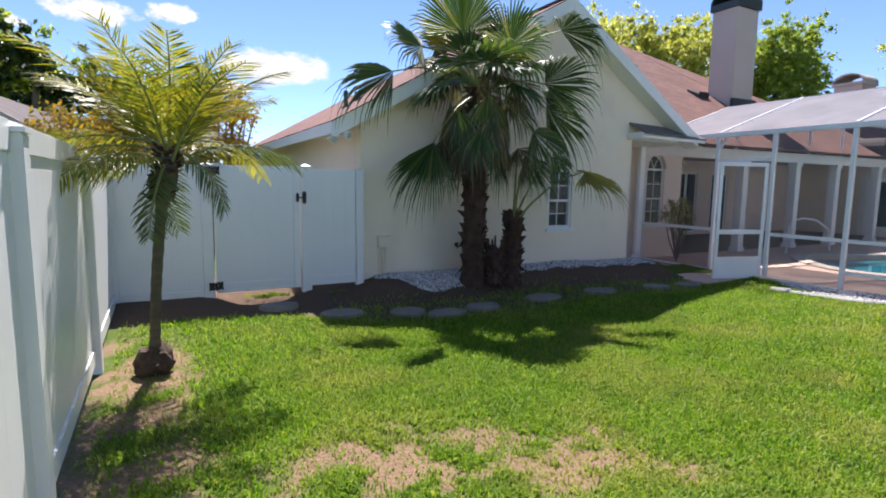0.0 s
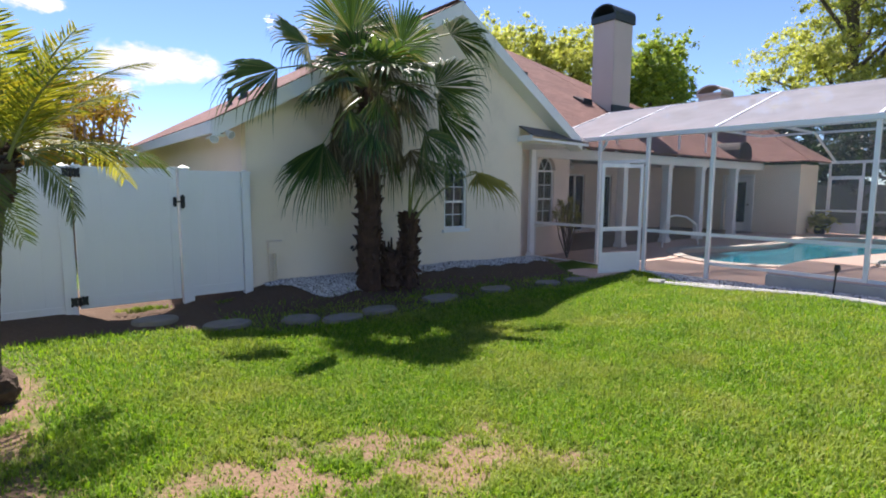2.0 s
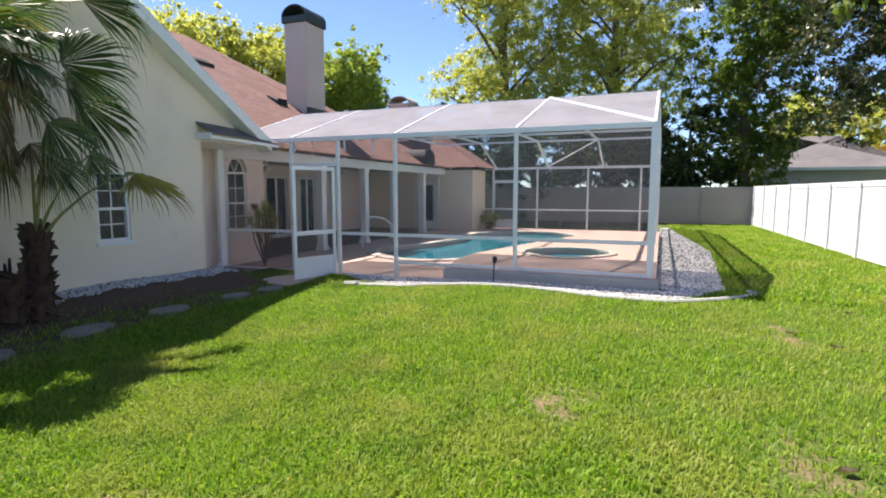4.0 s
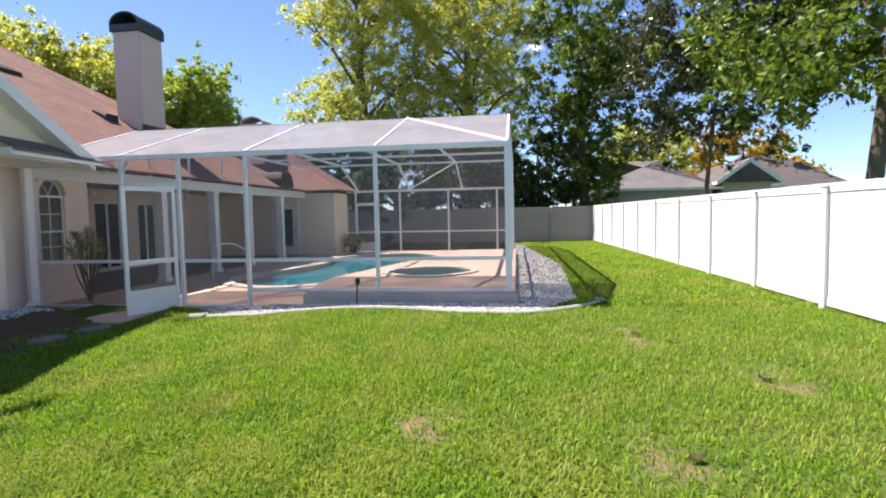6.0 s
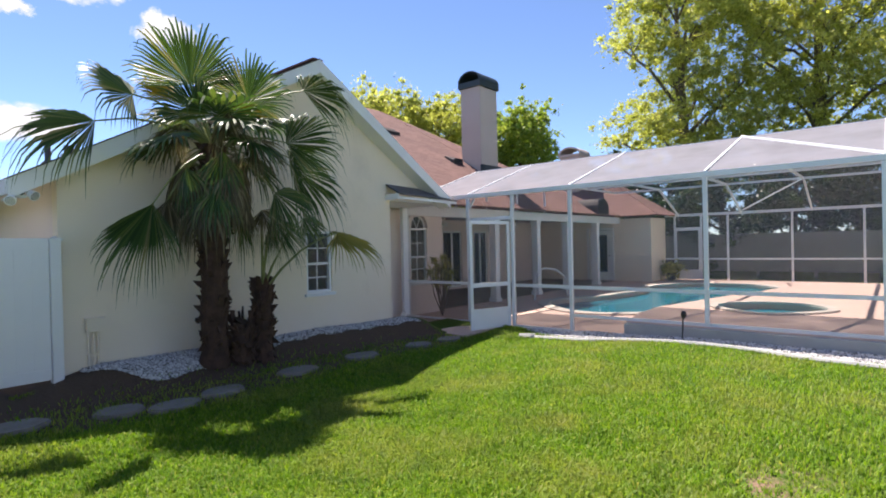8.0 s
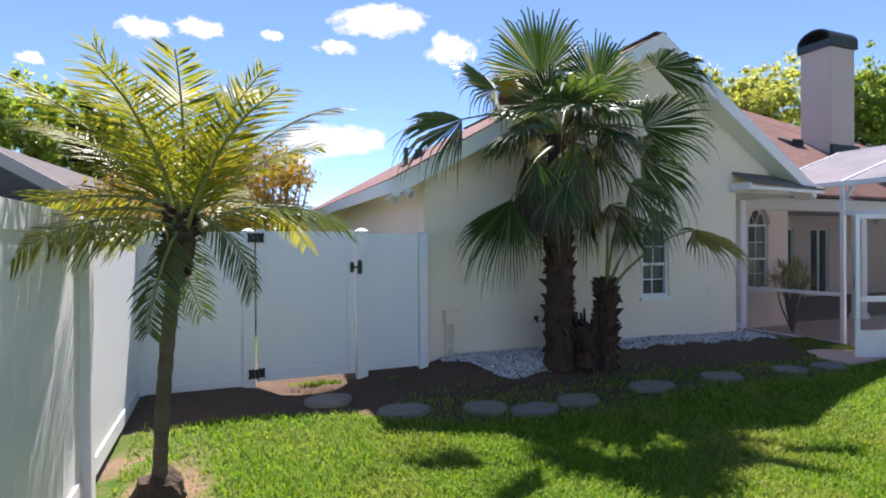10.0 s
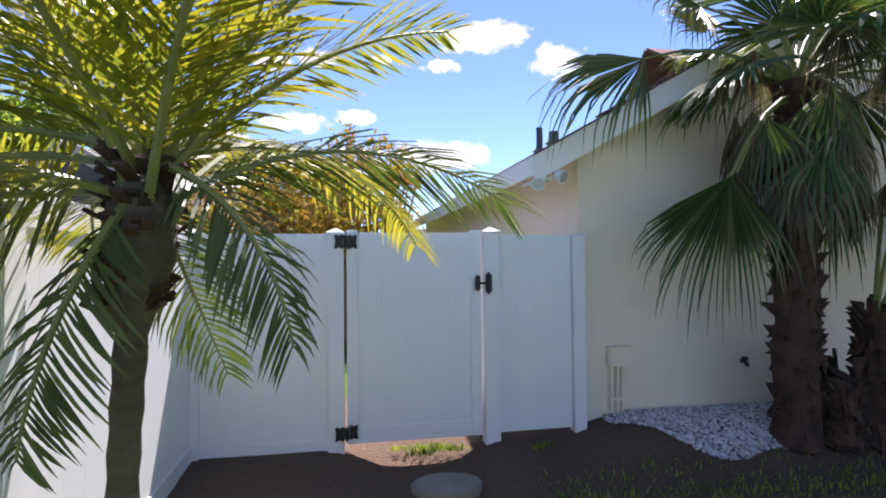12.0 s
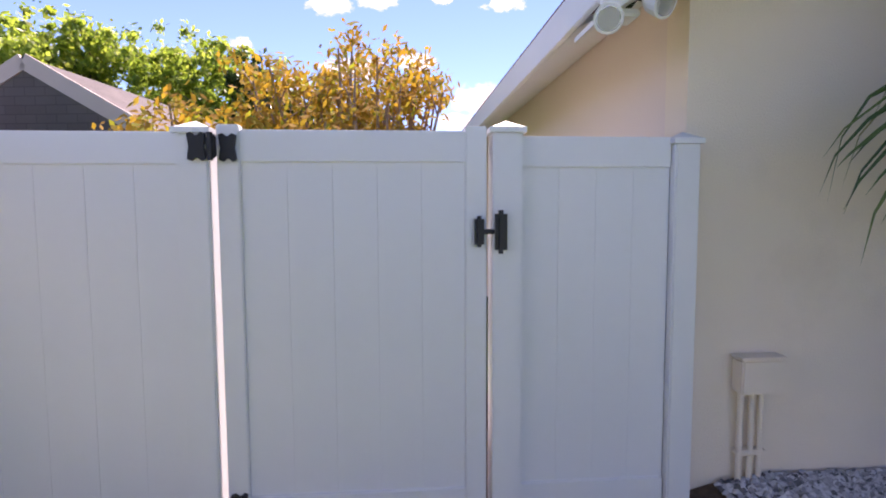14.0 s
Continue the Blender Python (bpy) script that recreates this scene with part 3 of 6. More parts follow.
roof_slab("roof_main", [(8.8, 8.4, front(8.4)), (22.6, 8.4, front(8.4)), (17.3, 11.6, front(11.6)), (15.9, 15.4, front(15.4)), (8.8, 15.4, front(15.4))], ROOF, "red-brown shingled main roof with vents and chimney")
roof_slab("roof_main_back", [(8.8, 15.44, front(15.4)), (15.9, 15.44, front(15.4)), (17.3, 19.4, 2.56), (8.8, 19.4, 2.56)], ROOF, "red-brown shingled rear roof slope")
roof_slab("roof_hip_east", [(22.64, 8.4, 2.56), (17.34, 11.6, front(11.6)), (15.94, 15.4, front(15.4)), (22.64, 15.4, 2.56)], ROOF, "red-brown shingled hip of the main roof")
roof_slab("roof_wing", [(23.0, 7.0, 2.56), (25.6, 7.0, 2.56), (25.6, 10.4, 4.66), (25.5, 10.4, 4.66)], ROOF, "red-brown shingled roof of the far wing")
roof_slab("roof_wing_west", [(22.96, 7.0, 2.56), (25.46, 10.4, 4.66), (22.96, 14.1, 2.56)], ROOF, "red-brown shingled hip of the far wing")
structure("ridge_cap", barred((PX, OV + 0.02, PEAK + 0.06), (PX, 14.0, PEAK + 0.06), 0.2, 0.03), ROOF, "shingle ridge cap of the gable roof", "roof")


def rake_trim(name, x0, x1, label):
    """A board along the sloping roof edge with its soffit."""
    bm = bmesh.new()
    prism(bm, [(x0, rake(x0) - 0.17), (x1, rake(x1) - 0.17), (x1, rake(x1) + 0.05), (x0, rake(x0) + 0.05)], "y", OV - 0.03, OV - 0.003)
    structure(name, bm, TRIM, label, "trim")
    bm = bmesh.new()
    prism(bm, [(x0, rake(x0) - 0.17), (x1, rake(x1) - 0.17), (x1, rake(x1) - 0.15), (x0, rake(x0) - 0.15)], "y", OV, WY - 0.003)
    structure(name.replace("fascia", "soffit"), bm, TRIM, label.replace("fascia board", "soffit"), "trim")


rake_trim("fascia_rake_west", 2.6, PX - 0.002, "white fascia board along the gable's sloping edge")
rake_trim("fascia_rake_east", PX + 0.002, 10.1, "white fascia board along the gable's sloping edge")
structure("fascia_eave_west", boxed(2.585, 2.612, OV, 16.4, rake(2.6) - 0.11, rake(2.6) + 0.05, 0.004), TRIM, "white fascia board along the side eave", "trim")
bm = bmesh.new()
prism(bm, [(2.615, rake(2.615) - 0.115), (3.118, rake(3.118) - 0.115), (3.118, rake(3.118) - 0.09), (2.615, rake(2.615) - 0.09)], "y", WY + 0.002, 16.4)
structure("soffit_west", bm, TRIM, "white soffit under the side eave", "trim")
structure("soffit_recess", boxed(8.603, 10.34, WY + 0.003, 8.797, 2.46, 2.497), TRIM, "white soffit over the recessed wall", "trim")
structure("fascia_pent", barred((8.5, 7.06, 2.50), (10.25, 7.06, 2.47), 0.03, 0.05), TRIM, "white fascia of the small pent roof", "trim")
structure("fascia_pent_end", boxed(8.47, 8.497, 7.05, WY - 0.003, 2.47, 2.58), TRIM, "white end board of the small pent roof", "trim")
roof_slab("roof_pent", [(8.5, 7.05, 2.56), (10.25, 7.05, 2.50), (10.25, WY - 0.005, 2.70), (8.5, WY - 0.005, 2.76)], ROOF_GREY, "dark shingled pent roof at the gable's foot", 0.03)
structure("drip_edge_gable", barred((PX, OV - 0.035, PEAK + 0.06), (2.6, OV - 0.035, rake(2.6) + 0.06), 0.012, 0.014), ROOF_TAN, "dark drip edge along the gable roof", "trim")


def build_window(name, x0, x1, z0, z1, y, label, top=None):
    """A single-hung window set in the wall: casing, two sashes with bars, panes and a sill."""
    w = tagged(new(name), label, "window", kind="structure")
    c = 0.045
    zm = z0 + (z1 - z0) * 0.47
    part("sill", boxed(x0 - 0.05, x1 + 0.05, y - 0.05, y + 0.08, z0 - 0.055, z0 - 0.003, 0.006), TRIM, w)
    fr = part("window_frame", boxed(x0 + 0.001, x0 + c, y + 0.02, y + 0.12, z0, z1, 0.004), TRIM, w)
    part("jamb", boxed(x1 - c, x1 - 0.001, y + 0.02, y + 0.12, z0, z1, 0.004), TRIM, fr)
    part("head", boxed(x0 + c, x1 - c, y + 0.02, y + 0.12, z1 - c, z1, 0.004), TRIM, fr)
    part("foot", boxed(x0 + c, x1 - c, y + 0.02, y + 0.12, z0, z0 + c, 0.004), TRIM, fr)
    part("meeting_rail", boxed(x0 + c, x1 - c, y + 0.03, y + 0.09, zm - 0.02, zm + 0.02, 0.004), TRIM, w)
    for a, b, yy in ((z0 + c, zm - 0.02, y + 0.085), (zm + 0.02, z1 - c, y + 0.06)):
        p = part("pane", boxed(x0 + c, x1 - c, yy - 0.003, yy + 0.003, a, b), GLASS, w)
        p.visible_shadow = False
        part("muntin", boxed((x0 + x1) / 2 - 0.009, (x0 + x1) / 2 + 0.009, yy - 0.012, yy - 0.004, a, b), TRIM, p)
        part("muntin", boxed(x0 + c, x1 - c, yy - 0.0125, yy - 0.0045, (a + b) / 2 - 0.009, (a + b) / 2 + 0.009), TRIM, p)
    if top:
        cx, r, h = top
        bm = bmesh.new()
        tube(bm, [(cx + math.cos(math.pi * i / 12) * (r - 0.02), y + 0.07, z1 + math.sin(math.pi * i / 12) * (h - 0.02)) for i in range(13)], [0.025] * 13, 6)
        part("arch_frame", bm, TRIM, w)
        bm = bmesh.new()
        prism(bm, [(cx + math.cos(math.pi * i / 12) * (r - 0.03), z1 + math.sin(math.pi * i / 12) * (h - 0.03)) for i in range(13)], "y", y + 0.075, y + 0.081)
        p = part("arch_pane", bm, GLASS, w)
        p.visible_shadow = False
        for a in (math.pi / 3, 2 * math.pi / 3):
            part("muntin", barred((cx, y + 0.068, z1), (cx + math.cos(a) * (r - 0.03), y + 0.068, z1 + math.sin(a) * (h - 0.03)), 0.018, 0.01), TRIM, p)
    return w


build_window("window_1", wl, wr, wb, wt, WY, "white-framed sash window with dark panes in the gable wall")
build_window("window_2", ax0, ax1, az0, az1, RY, "white-framed arched window in the recessed wall", top=((ax0 + ax1) / 2, (ax1 - ax0) / 2, 0.33))
bm = bmesh.new()
acx = (ax0 + ax1) / 2
outer = [(acx + math.cos(math.pi * i / 12) * 0.42, az1 + math.sin(math.pi * i / 12) * 0.45) for i in range(13)]
inner = [(acx + math.cos(math.pi * i / 12) * 0.302, az1 + math.sin(math.pi * i / 12) * 0.332) for i in range(13)][::-1]
prism(bm, outer + inner, "y", RY - 0.04, RY - 0.002)
structure("trim_arch", bm, STUCCO_PINK, "raised stucco band round the arched window", "trim")

d1 = tagged(new("door_1"), "closed white patio door with a tall grey glass pane", "door", kind="structure")
part("door_leaf", wall_with_holes([(dy0 + 0.04, -0.08), (dy1 - 0.04, -0.08), (dy1 - 0.04, 2.04), (dy0 + 0.04, 2.04)], [[(dy0 + 0.24, 0.25), (dy1 - 0.24, 0.25), (dy1 - 0.24, 1.85), (dy0 + 0.24, 1.85)]], "x", DX + 0.05, DX + 0.09), TRIM, d1)
part("pane", boxed(DX + 0.062, DX + 0.07, dy0 + 0.24, dy1 - 0.24, 0.25, 1.85), GLASS, d1)
part("door_frame", wall_with_holes([(dy0 - 0.08, -0.1), (dy1 + 0.08, -0.1), (dy1 + 0.08, 2.15), (dy0 - 0.08, 2.15)], [[(dy0 + 0.03, -0.09), (dy1 - 0.03, -0.09), (dy1 - 0.03, 2.05), (dy0 + 0.03, 2.05)]], "x", DX - 0.03, DX - 0.003), TRIM, d1)
bm = bmesh.new()
bmesh.ops.create_uvsphere(bm, u_segments=12, v_segments=8, radius=0.035, matrix=pose(DX + 0.0, dy0 + 0.12, 0.95))
part("door_knob", bm, BLACK, d1)
for i, (a, b) in enumerate(slide):
    s = tagged(new(f"door_{i + 2}"), "dark sliding glass door in the patio's back wall, the widest for deep shade", "door", kind="structure")
    mid = (a + b) / 2
    for p, q in ((a, mid), (mid, b)):
        part("door_frame", wall_with_holes([(p, -0.05), (q, -0.05), (q, 2.1), (p, 2.1)], [[(p + 0.05, 0.02), (q - 0.05, 0.02), (q - 0.05, 2.03), (p + 0.05, 2.03)]], "y", 12.65, 12.69), TRIM, s)
        part("pane", boxed(p + 0.05, q - 0.05, 12.665, 12.673, 0.02, 2.03), GLASS, s)


def build_chimney():
    cx, cy, wx, wy, z0, z1 = 16.75, 11.1, 0.52, 0.42, 3.6, 7.05
    ch = thing("chimney", "tall beige stucco chimney with a dark arched metal cap", "chimney", at=(cx, cy, z0))
    part("shaft", boxed(cx - wx, cx + wx, cy - wy, cy + wy, z0, z1, 0.02), CHIMNEY, ch)
    part("flashing", boxed(cx - wx - 0.06, cx + wx + 0.06, cy - wy - 0.1, cy - wy - 0.004, z0 + 0.1, z0 + 0.72, 0.01), CAP, ch)
    k = 0.06
    cap = part("cap", boxed(cx - wx - k, cx + wx + k, cy - wy - k, cy + wy + k, z1, z1 + 0.2, 0.01), CAP, ch, "dark green-black metal cap")
    bm = bmesh.new()
    out = [(cy + math.cos(math.pi * i / 14) * (wy + k), z1 + 0.2 + math.sin(math.pi * i / 14) * 0.36) for i in range(15)]
    inn = [(cy + math.cos(math.pi * i / 14) * (wy + k - 0.05), z1 + 0.2 + math.sin(math.pi * i / 14) * 0.32) for i in range(15)][::-1]
    prism(bm, out + inn, "x", cx - wx - k, cx + wx + k)
    part("arched_hood", bm, CAP, cap)


build_chimney()


def low_chimney():
    cx, cy, w, z0, z1 = 25.0, 11.5, 0.5, 3.2, 5.6
    ch = thing("chimney", "low grey chimney with an arched metal hood on the far wing", "chimney", at=(cx, cy, z0))
    part("shaft", boxed(cx - w, cx + w, cy - w, cy + w, z0, z1, 0.02), CHIMNEY, ch)
    bm = bmesh.new()
    arc = [math.pi * i / 12 for i in range(13)]
    prism(bm, [(cy + math.cos(a) * (w + 0.06), z1 + 0.12 + math.sin(a) * 0.34) for a in arc] + [(cy + math.cos(a) * w, z1 + 0.12 + math.sin(a) * 0.29) for a in arc[::-1]], "x", cx - w - 0.05, cx + w + 0.05)
    hood = part("arched_hood", bm, CHIMNEY, ch)
    part("collar", boxed(cx - w - 0.06, cx + w + 0.06, cy - w - 0.06, cy + w + 0.06, z1, z1 + 0.118, 0.01), CHIMNEY, hood)


low_chimney()


def roof_vent(x, y, label, w=0.5, d=0.4, h=0.22, mat=None):
    z = front(y) + 0.05
    v = thing("roof_vent", label, "vent", at=(x, y, z))
    bm = bmesh.new()
    prism(bm, [(y - d / 2, z - 0.2), (y + d / 2, z + 0.12), (y + d / 2, z + 0.2), (y - d / 2, z - 0.2 + h)], "x", x - w / 2, x + w / 2)
    part("hood", bm, mat or ROOF_TAN, v)
    part("louvre", boxed(x - w / 2 + 0.03, x + w / 2 - 0.03, y - d / 2 - 0.01, y - d / 2 - 0.002, z - 0.17, z - 0.03 + h - 0.1), BLACK, v)


roof_vent(15.5, 11.3, "brown box vent on the shingled roof")
roof_vent(13.6, 13.0, "long dark ridge vent on the shingled roof", 1.8, 0.3, 0.16)
roof_vent(12.1, 11.4, "pale metal skylight hood on the shingled roof", 0.7, 0.6, 0.2, TRIM)

# ---- pool deck, pool ----
DZ = -0.12


def ring(points, n=64):
    """A smooth closed curve through the points."""
    pts = [Vector((*p, 0)) for p in points]
    k = len(pts)
    out = []
    per = n // k
    for i in range(k):
        p0, p1, p2, p3 = pts[i - 1], pts[i], pts[(i + 1) % k], pts[(i + 2) % k]
        for j in range(per):
            t = j / per
            v = 0.5 * ((2 * p1) + (p2 - p0) * t + (2 * p0 - 5 * p1 + 4 * p2 - p3) * t * t + (3 * p1 - p0 - 3 * p2 + p3) * t ** 3)
            out.append((v.x, v.y))
    return out


POOL = ring([(13.1, 5.3), (13.8, 6.7), (15.2, 7.4), (17.2, 6.6), (19.2, 6.3), (21.2, 6.6), (22.9, 5.6), (23.0, 3.6), (20.5, 2.4), (17.0, 3.0), (14.2, 3.9)], 88)
SPA = ring([(12.35, 1.6), (12.9, 2.5), (13.6, 2.65), (14.3, 2.0), (14.2, 1.1), (13.3, 0.75)], 48)


def slab_with_hole(outline, hole, z0, z1):
    bm = bmesh.new()
    for z in (z1, z0):
        edges = []
        for loop in (outline, hole):
            vs = [bm.verts.new((*p, z)) for p in loop]
            edges += [bm.edges.new((vs[i], vs[(i + 1) % len(vs)])) for i in range(len(vs))]
        bmesh.ops.triangle_fill(bm, use_beauty=True, use_dissolve=False, edges=edges)
    for loop in (outline, hole):
        for i in range(len(loop)):
            p, q = loop[i], loop[(i + 1) % len(loop)]
            bm.faces.new([bm.verts.new(w) for w in ((*p, z0), (*q, z0), (*q, z1), (*p, z1))])
    bmesh.ops.remove_doubles(bm, verts=bm.verts[:], dist=1e-5)
    bmesh.ops.recalc_face_normals(bm, faces=bm.faces[:])
    return bm


def shell(loop, z0, z1):
    """The sides and bottom of a basin."""
    bm = bmesh.new()
    lo = [bm.verts.new((*p, z0)) for p in loop]
    hi = [bm.verts.new((*p, z1)) for p in loop]
    for i in range(len(loop)):
        j = (i + 1) % len(loop)
        bm.faces.new((lo[i], lo[j], hi[j], hi[i]))
    bm.faces.new(lo)
    return bm


def grown(loop, d):
    out = []
    for i in range(len(loop)):
        a, b = Vector(loop[i - 1]), Vector(loop[(i + 1) % len(loop)])
        t = (b - a).normalized()
        out.append((loop[i][0] + t.y * d, loop[i][1] - t.x * d))
    area = sum(loop[i - 1][0] * loop[i][1] - loop[i][0] * loop[i - 1][1] for i in range(len(loop)))
    if area < 0:
        return [(2 * l[0] - o[0], 2 * l[1] - o[1]) for l, o in zip(loop, out)]
    return out


structure("pool_deck", slab_with_hole([(10.3, -0.2), (25.4, -0.2), (25.4, 7.4), (23.4, 7.4), (23.4, 12.6), (11.8, 12.6), (11.8, 8.8), (10.3, 8.8)], POOL, DZ - 0.3, DZ), DECK, "pinkish textured pool deck", "floor")
pool = thing("swimming_pool", "freeform swimming pool with clear turquoise water", "pool", kind="structure")
part("basin", shell(grown(POOL, 0.002), -1.5, DZ - 0.01), POOLWALL, pool)
bm = slab_with_hole(grown(POOL, 0.28), grown(POOL, -0.04), DZ - 0.02, DZ + 0.035)
part("coping", bm, COPING, pool)
bm = bmesh.new()
bm.faces.new([bm.verts.new((*p, DZ - 0.12)) for p in grown(POOL, 0.001)])
water = part("water", bm, WATER, pool)
water.visible_shadow = False

RAISED = [(10.32, -0.2), (21.0, -0.2), (21.0, 1.9), (18.8, 2.1), (16.5, 2.75), (14.5, 3.2), (12.6, 3.62), (11.45, 3.6), (10.32, 3.4)]
structure("raised_deck", slab_with_hole(RAISED, SPA, DZ + 0.002, 0.18), DECK, "raised pinkish deck round the spa", "floor")
spa = thing("spa", "round sunken spa in the raised deck", "spa", kind="structure")
part("basin", shell(grown(SPA, 0.002), -0.11, 0.178), COPING, spa)
part("coping", slab_with_hole(grown(SPA, 0.12), grown(SPA, -0.05), 0.17, 0.215), COPING, spa)
bm = bmesh.new()
bm.faces.new([bm.verts.new((*p, 0.05)) for p in grown(SPA, 0.001)])
w2 = part("water", bm, WATER, spa)
w2.visible_shadow = False
structure("curb", boxed(10.2, 10.316, -0.25, 3.4, -0.25, 0.16, 0.008), CONCRETE, "grey concrete footing under the screen wall", "curb")
structure("door_step", boxed(8.95, 10.28, 5.9, 7.3, -0.2, -0.1, 0.02), DECK, "worn pinkish concrete step by the screen door", "step")

# ---- screen enclosure ----
EX, EZ, RX, RZ = 10.4, 2.6, 13.2, 3.55
FX, SY, HY = 25.2, -0.1, 8.6
cage = thing("pool_enclosure", "white aluminium pool enclosure with grey insect screens", "enclosure", at=(EX, SY, 0))


def add_bar(name, a, b, w=0.06, h=None):
    return part(name, barred(a, b, w, h), ALU, cage)


def add_screen(points, mat=SCREEN):
    bm = bmesh.new()
    bm.faces.new([bm.verts.new(p) for p in points])
    s = part("screen", bm, mat, cage)
    return s


FRONT = [(-0.1, 0.16), (2.12, 0.18), (4.46, DZ), (5.73, DZ), (6.85, DZ), (8.72, DZ)]
for (y, z) in FRONT:
    w = 0.11 if y in (8.72, -0.1) else 0.07
    add_bar("post", (EX, y, z), (EX, y, EZ - 0.05), w, 0.1 if w > 0.1 else 0.06)
add_bar("eave_beam", (EX, SY - 0.06, EZ), (EX, 8.9, EZ), 0.09, 0.08)
for (ya, za), (yb, zb) in zip(FRONT, FRONT[1:]):
    if ya != 5.73:
        add_bar("chair_rail", (EX, ya + 0.035, 0.73), (EX, yb - 0.035, 0.73), 0.04, 0.06)
        add_bar("sill_rail", (EX, ya + 0.035, max(za, zb if ya != 2.12 else 0.15) + 0.025), (EX, yb - 0.035, max(za, zb if ya != 2.12 else 0.15) + 0.025), 0.04, 0.05)
        add_screen([(EX, ya, min(za, zb) + 0.01), (EX, yb, min(za, zb) + 0.01), (EX, yb, EZ), (EX, ya, EZ)])
    else:
        add_bar("door_header", (EX, ya + 0.035, 2.1), (EX, yb - 0.035, 2.1), 0.05, 0.06)
        add_screen([(EX, ya, 2.1), (EX, yb, 2.1), (EX, yb, EZ), (EX, ya, EZ)])
# roof: front slope, flat, rear slope
for y in (-0.1, 2.12, 4.46, 6.85, HY):
    add_bar("rafter", (EX, y, EZ + 0.02), (RX, y, RZ), 0.04, 0.08)
    add_bar("roof_beam", (RX, y, RZ), (FX - 2.4, y, RZ), 0.05, 0.08)
    if y < 7:
        add_bar("rafter", (FX - 2.4, y, RZ), (FX, y, EZ), 0.05, 0.08)
for x in (RX, 16.6, 20.1, FX - 2.4):
    add_bar("purlin", (x, SY, RZ), (x, HY, RZ), 0.05, 0.07)
add_bar("diagonal_brace", (RX, 2.12, RZ + 0.05), (EX, -0.1, EZ + 0.06), 0.035, 0.04)
add_bar("post", (EX + 0.32, SY, 0.18), (EX + 0.32, SY, EZ), 0.09)
add_bar("diagonal_brace", (FX - 2.4, 2.12, RZ), (FX - 0.1, 4.46, EZ + 0.05), 0.03, 0.04)
ys = [-0.1, 2.12, 4.46, 6.85, HY]
for a, b in zip(ys, ys[1:]):
    add_screen([(EX, a, EZ + 0.04), (EX, b, EZ + 0.04), (RX, b, RZ + 0.03), (RX, a, RZ + 0.03)], SCREEN_ROOF)
    for p, q in ((RX, 16.6), (16.6, 20.1), (20.1, FX - 2.4)):
        add_screen([(p, a, RZ + 0.03), (q, a, RZ + 0.03), (q, b, RZ + 0.03), (p, b, RZ + 0.03)], SCREEN)
    if b < 7.2:
        add_screen([(FX - 2.4, a, RZ + 0.03), (FX, a, EZ + 0.04), (FX, b, EZ + 0.04), (FX - 2.4, b, RZ + 0.03)], SCREEN)
# side wall along the gravel
side = [EX, RX, 16.6, 20.1, FX - 2.4, FX]
for x in side[1:]:
    z0 = 0.18 if x < 21 else DZ
    add_bar("post", (x, SY, z0), (x, SY, RZ if x < FX - 0.1 else EZ), 0.07)
add_bar("eave_beam", (EX, SY, EZ), (FX, SY, EZ), 0.05, 0.08)
add_bar("chair_rail", (EX, SY, 0.75), (FX, SY, 0.75), 0.04, 0.05)
for p, q in zip(side, side[1:]):
    add_screen([(p, SY, 0.15), (q, SY, 0.15), (q, SY, EZ), (p, SY, EZ)])
add_screen([(EX, SY, EZ), (FX, SY, EZ), (FX - 2.4, SY, RZ), (RX, SY, RZ)])
# far wall with its own door
for y in (0.6, 2.75, 4.95, 5.95, 7.0):
    add_bar("post", (FX, y, DZ), (FX, y, EZ), 0.07)
add_bar("eave_beam", (FX, SY, EZ), (FX, 7.4, EZ), 0.08, 0.1)
add_bar("chair_rail", (FX, SY, 0.75), (FX, 7.4, 0.75), 0.04, 0.06)
add_bar("door_header", (FX, 5.95, 2.05), (FX, 7.0, 2.05), 0.05, 0.06)
add_screen([(FX, SY, DZ), (FX, 7.4, DZ), (FX, 7.4, EZ), (FX, SY, EZ)])
# struts between the patio beam and the roof
for x in (12.2, 13.6, 15.2, 16.9, 18.6):
    add_bar("strut", (x, HY + 0.03, 2.56), (x, HY + 0.03, RZ - 0.05 if x > RX else EZ + (x - EX) * (RZ - EZ) / (RX - EX)), 0.05)
add_bar("knee_brace", (EX + 0.02, 6.7, 2.55), (EX + 0.02, 6.85, 2.3), 0.04)


def screen_door(m, label):
    """A screen door, hinged at the local origin, leaf along +x."""
    d = thing("screen_door", label, "door")
    W, H = 1.0, 2.12
    d.matrix_basis = m
    def add(name, bm, mat, parent=d):
        ob = part(name, bm, mat)
        ob.parent = parent
        return ob
    for a, b in ((0.0, 0.07), (W - 0.07, W)):
        add("stile", boxed(a, b, -0.016, 0.016, 0.0, H, 0.004), ALU)
    for a, b in ((H - 0.07, H), (0.82, 0.90), (0.36, 0.40), (0.0, 0.05)):
        add("rail", boxed(0.07, W - 0.07, -0.015, 0.015, a, b, 0.003), ALU)
    add("kick_plate", boxed(0.07, W - 0.07, -0.006, 0.006, 0.05, 0.36), ALU)
    for a, b in ((0.40, 0.82), (0.90, H - 0.07)):
        bm = bmesh.new()
        bm.faces.new([bm.verts.new(p) for p in ((0.07, 0, a), (W - 0.07, 0, a), (W - 0.07, 0, b), (0.07, 0, b))])
        add("screen", bm, SCREEN)
    add("handle", boxed(W - 0.05, W - 0.025, -0.06, -0.017, 1.0, 1.2, 0.008), BLACK)
    return d


screen_door(pose(10.34, 5.78, DZ + 0.03, 0, 0, 163), "white aluminium screen door standing open, with a kick plate")
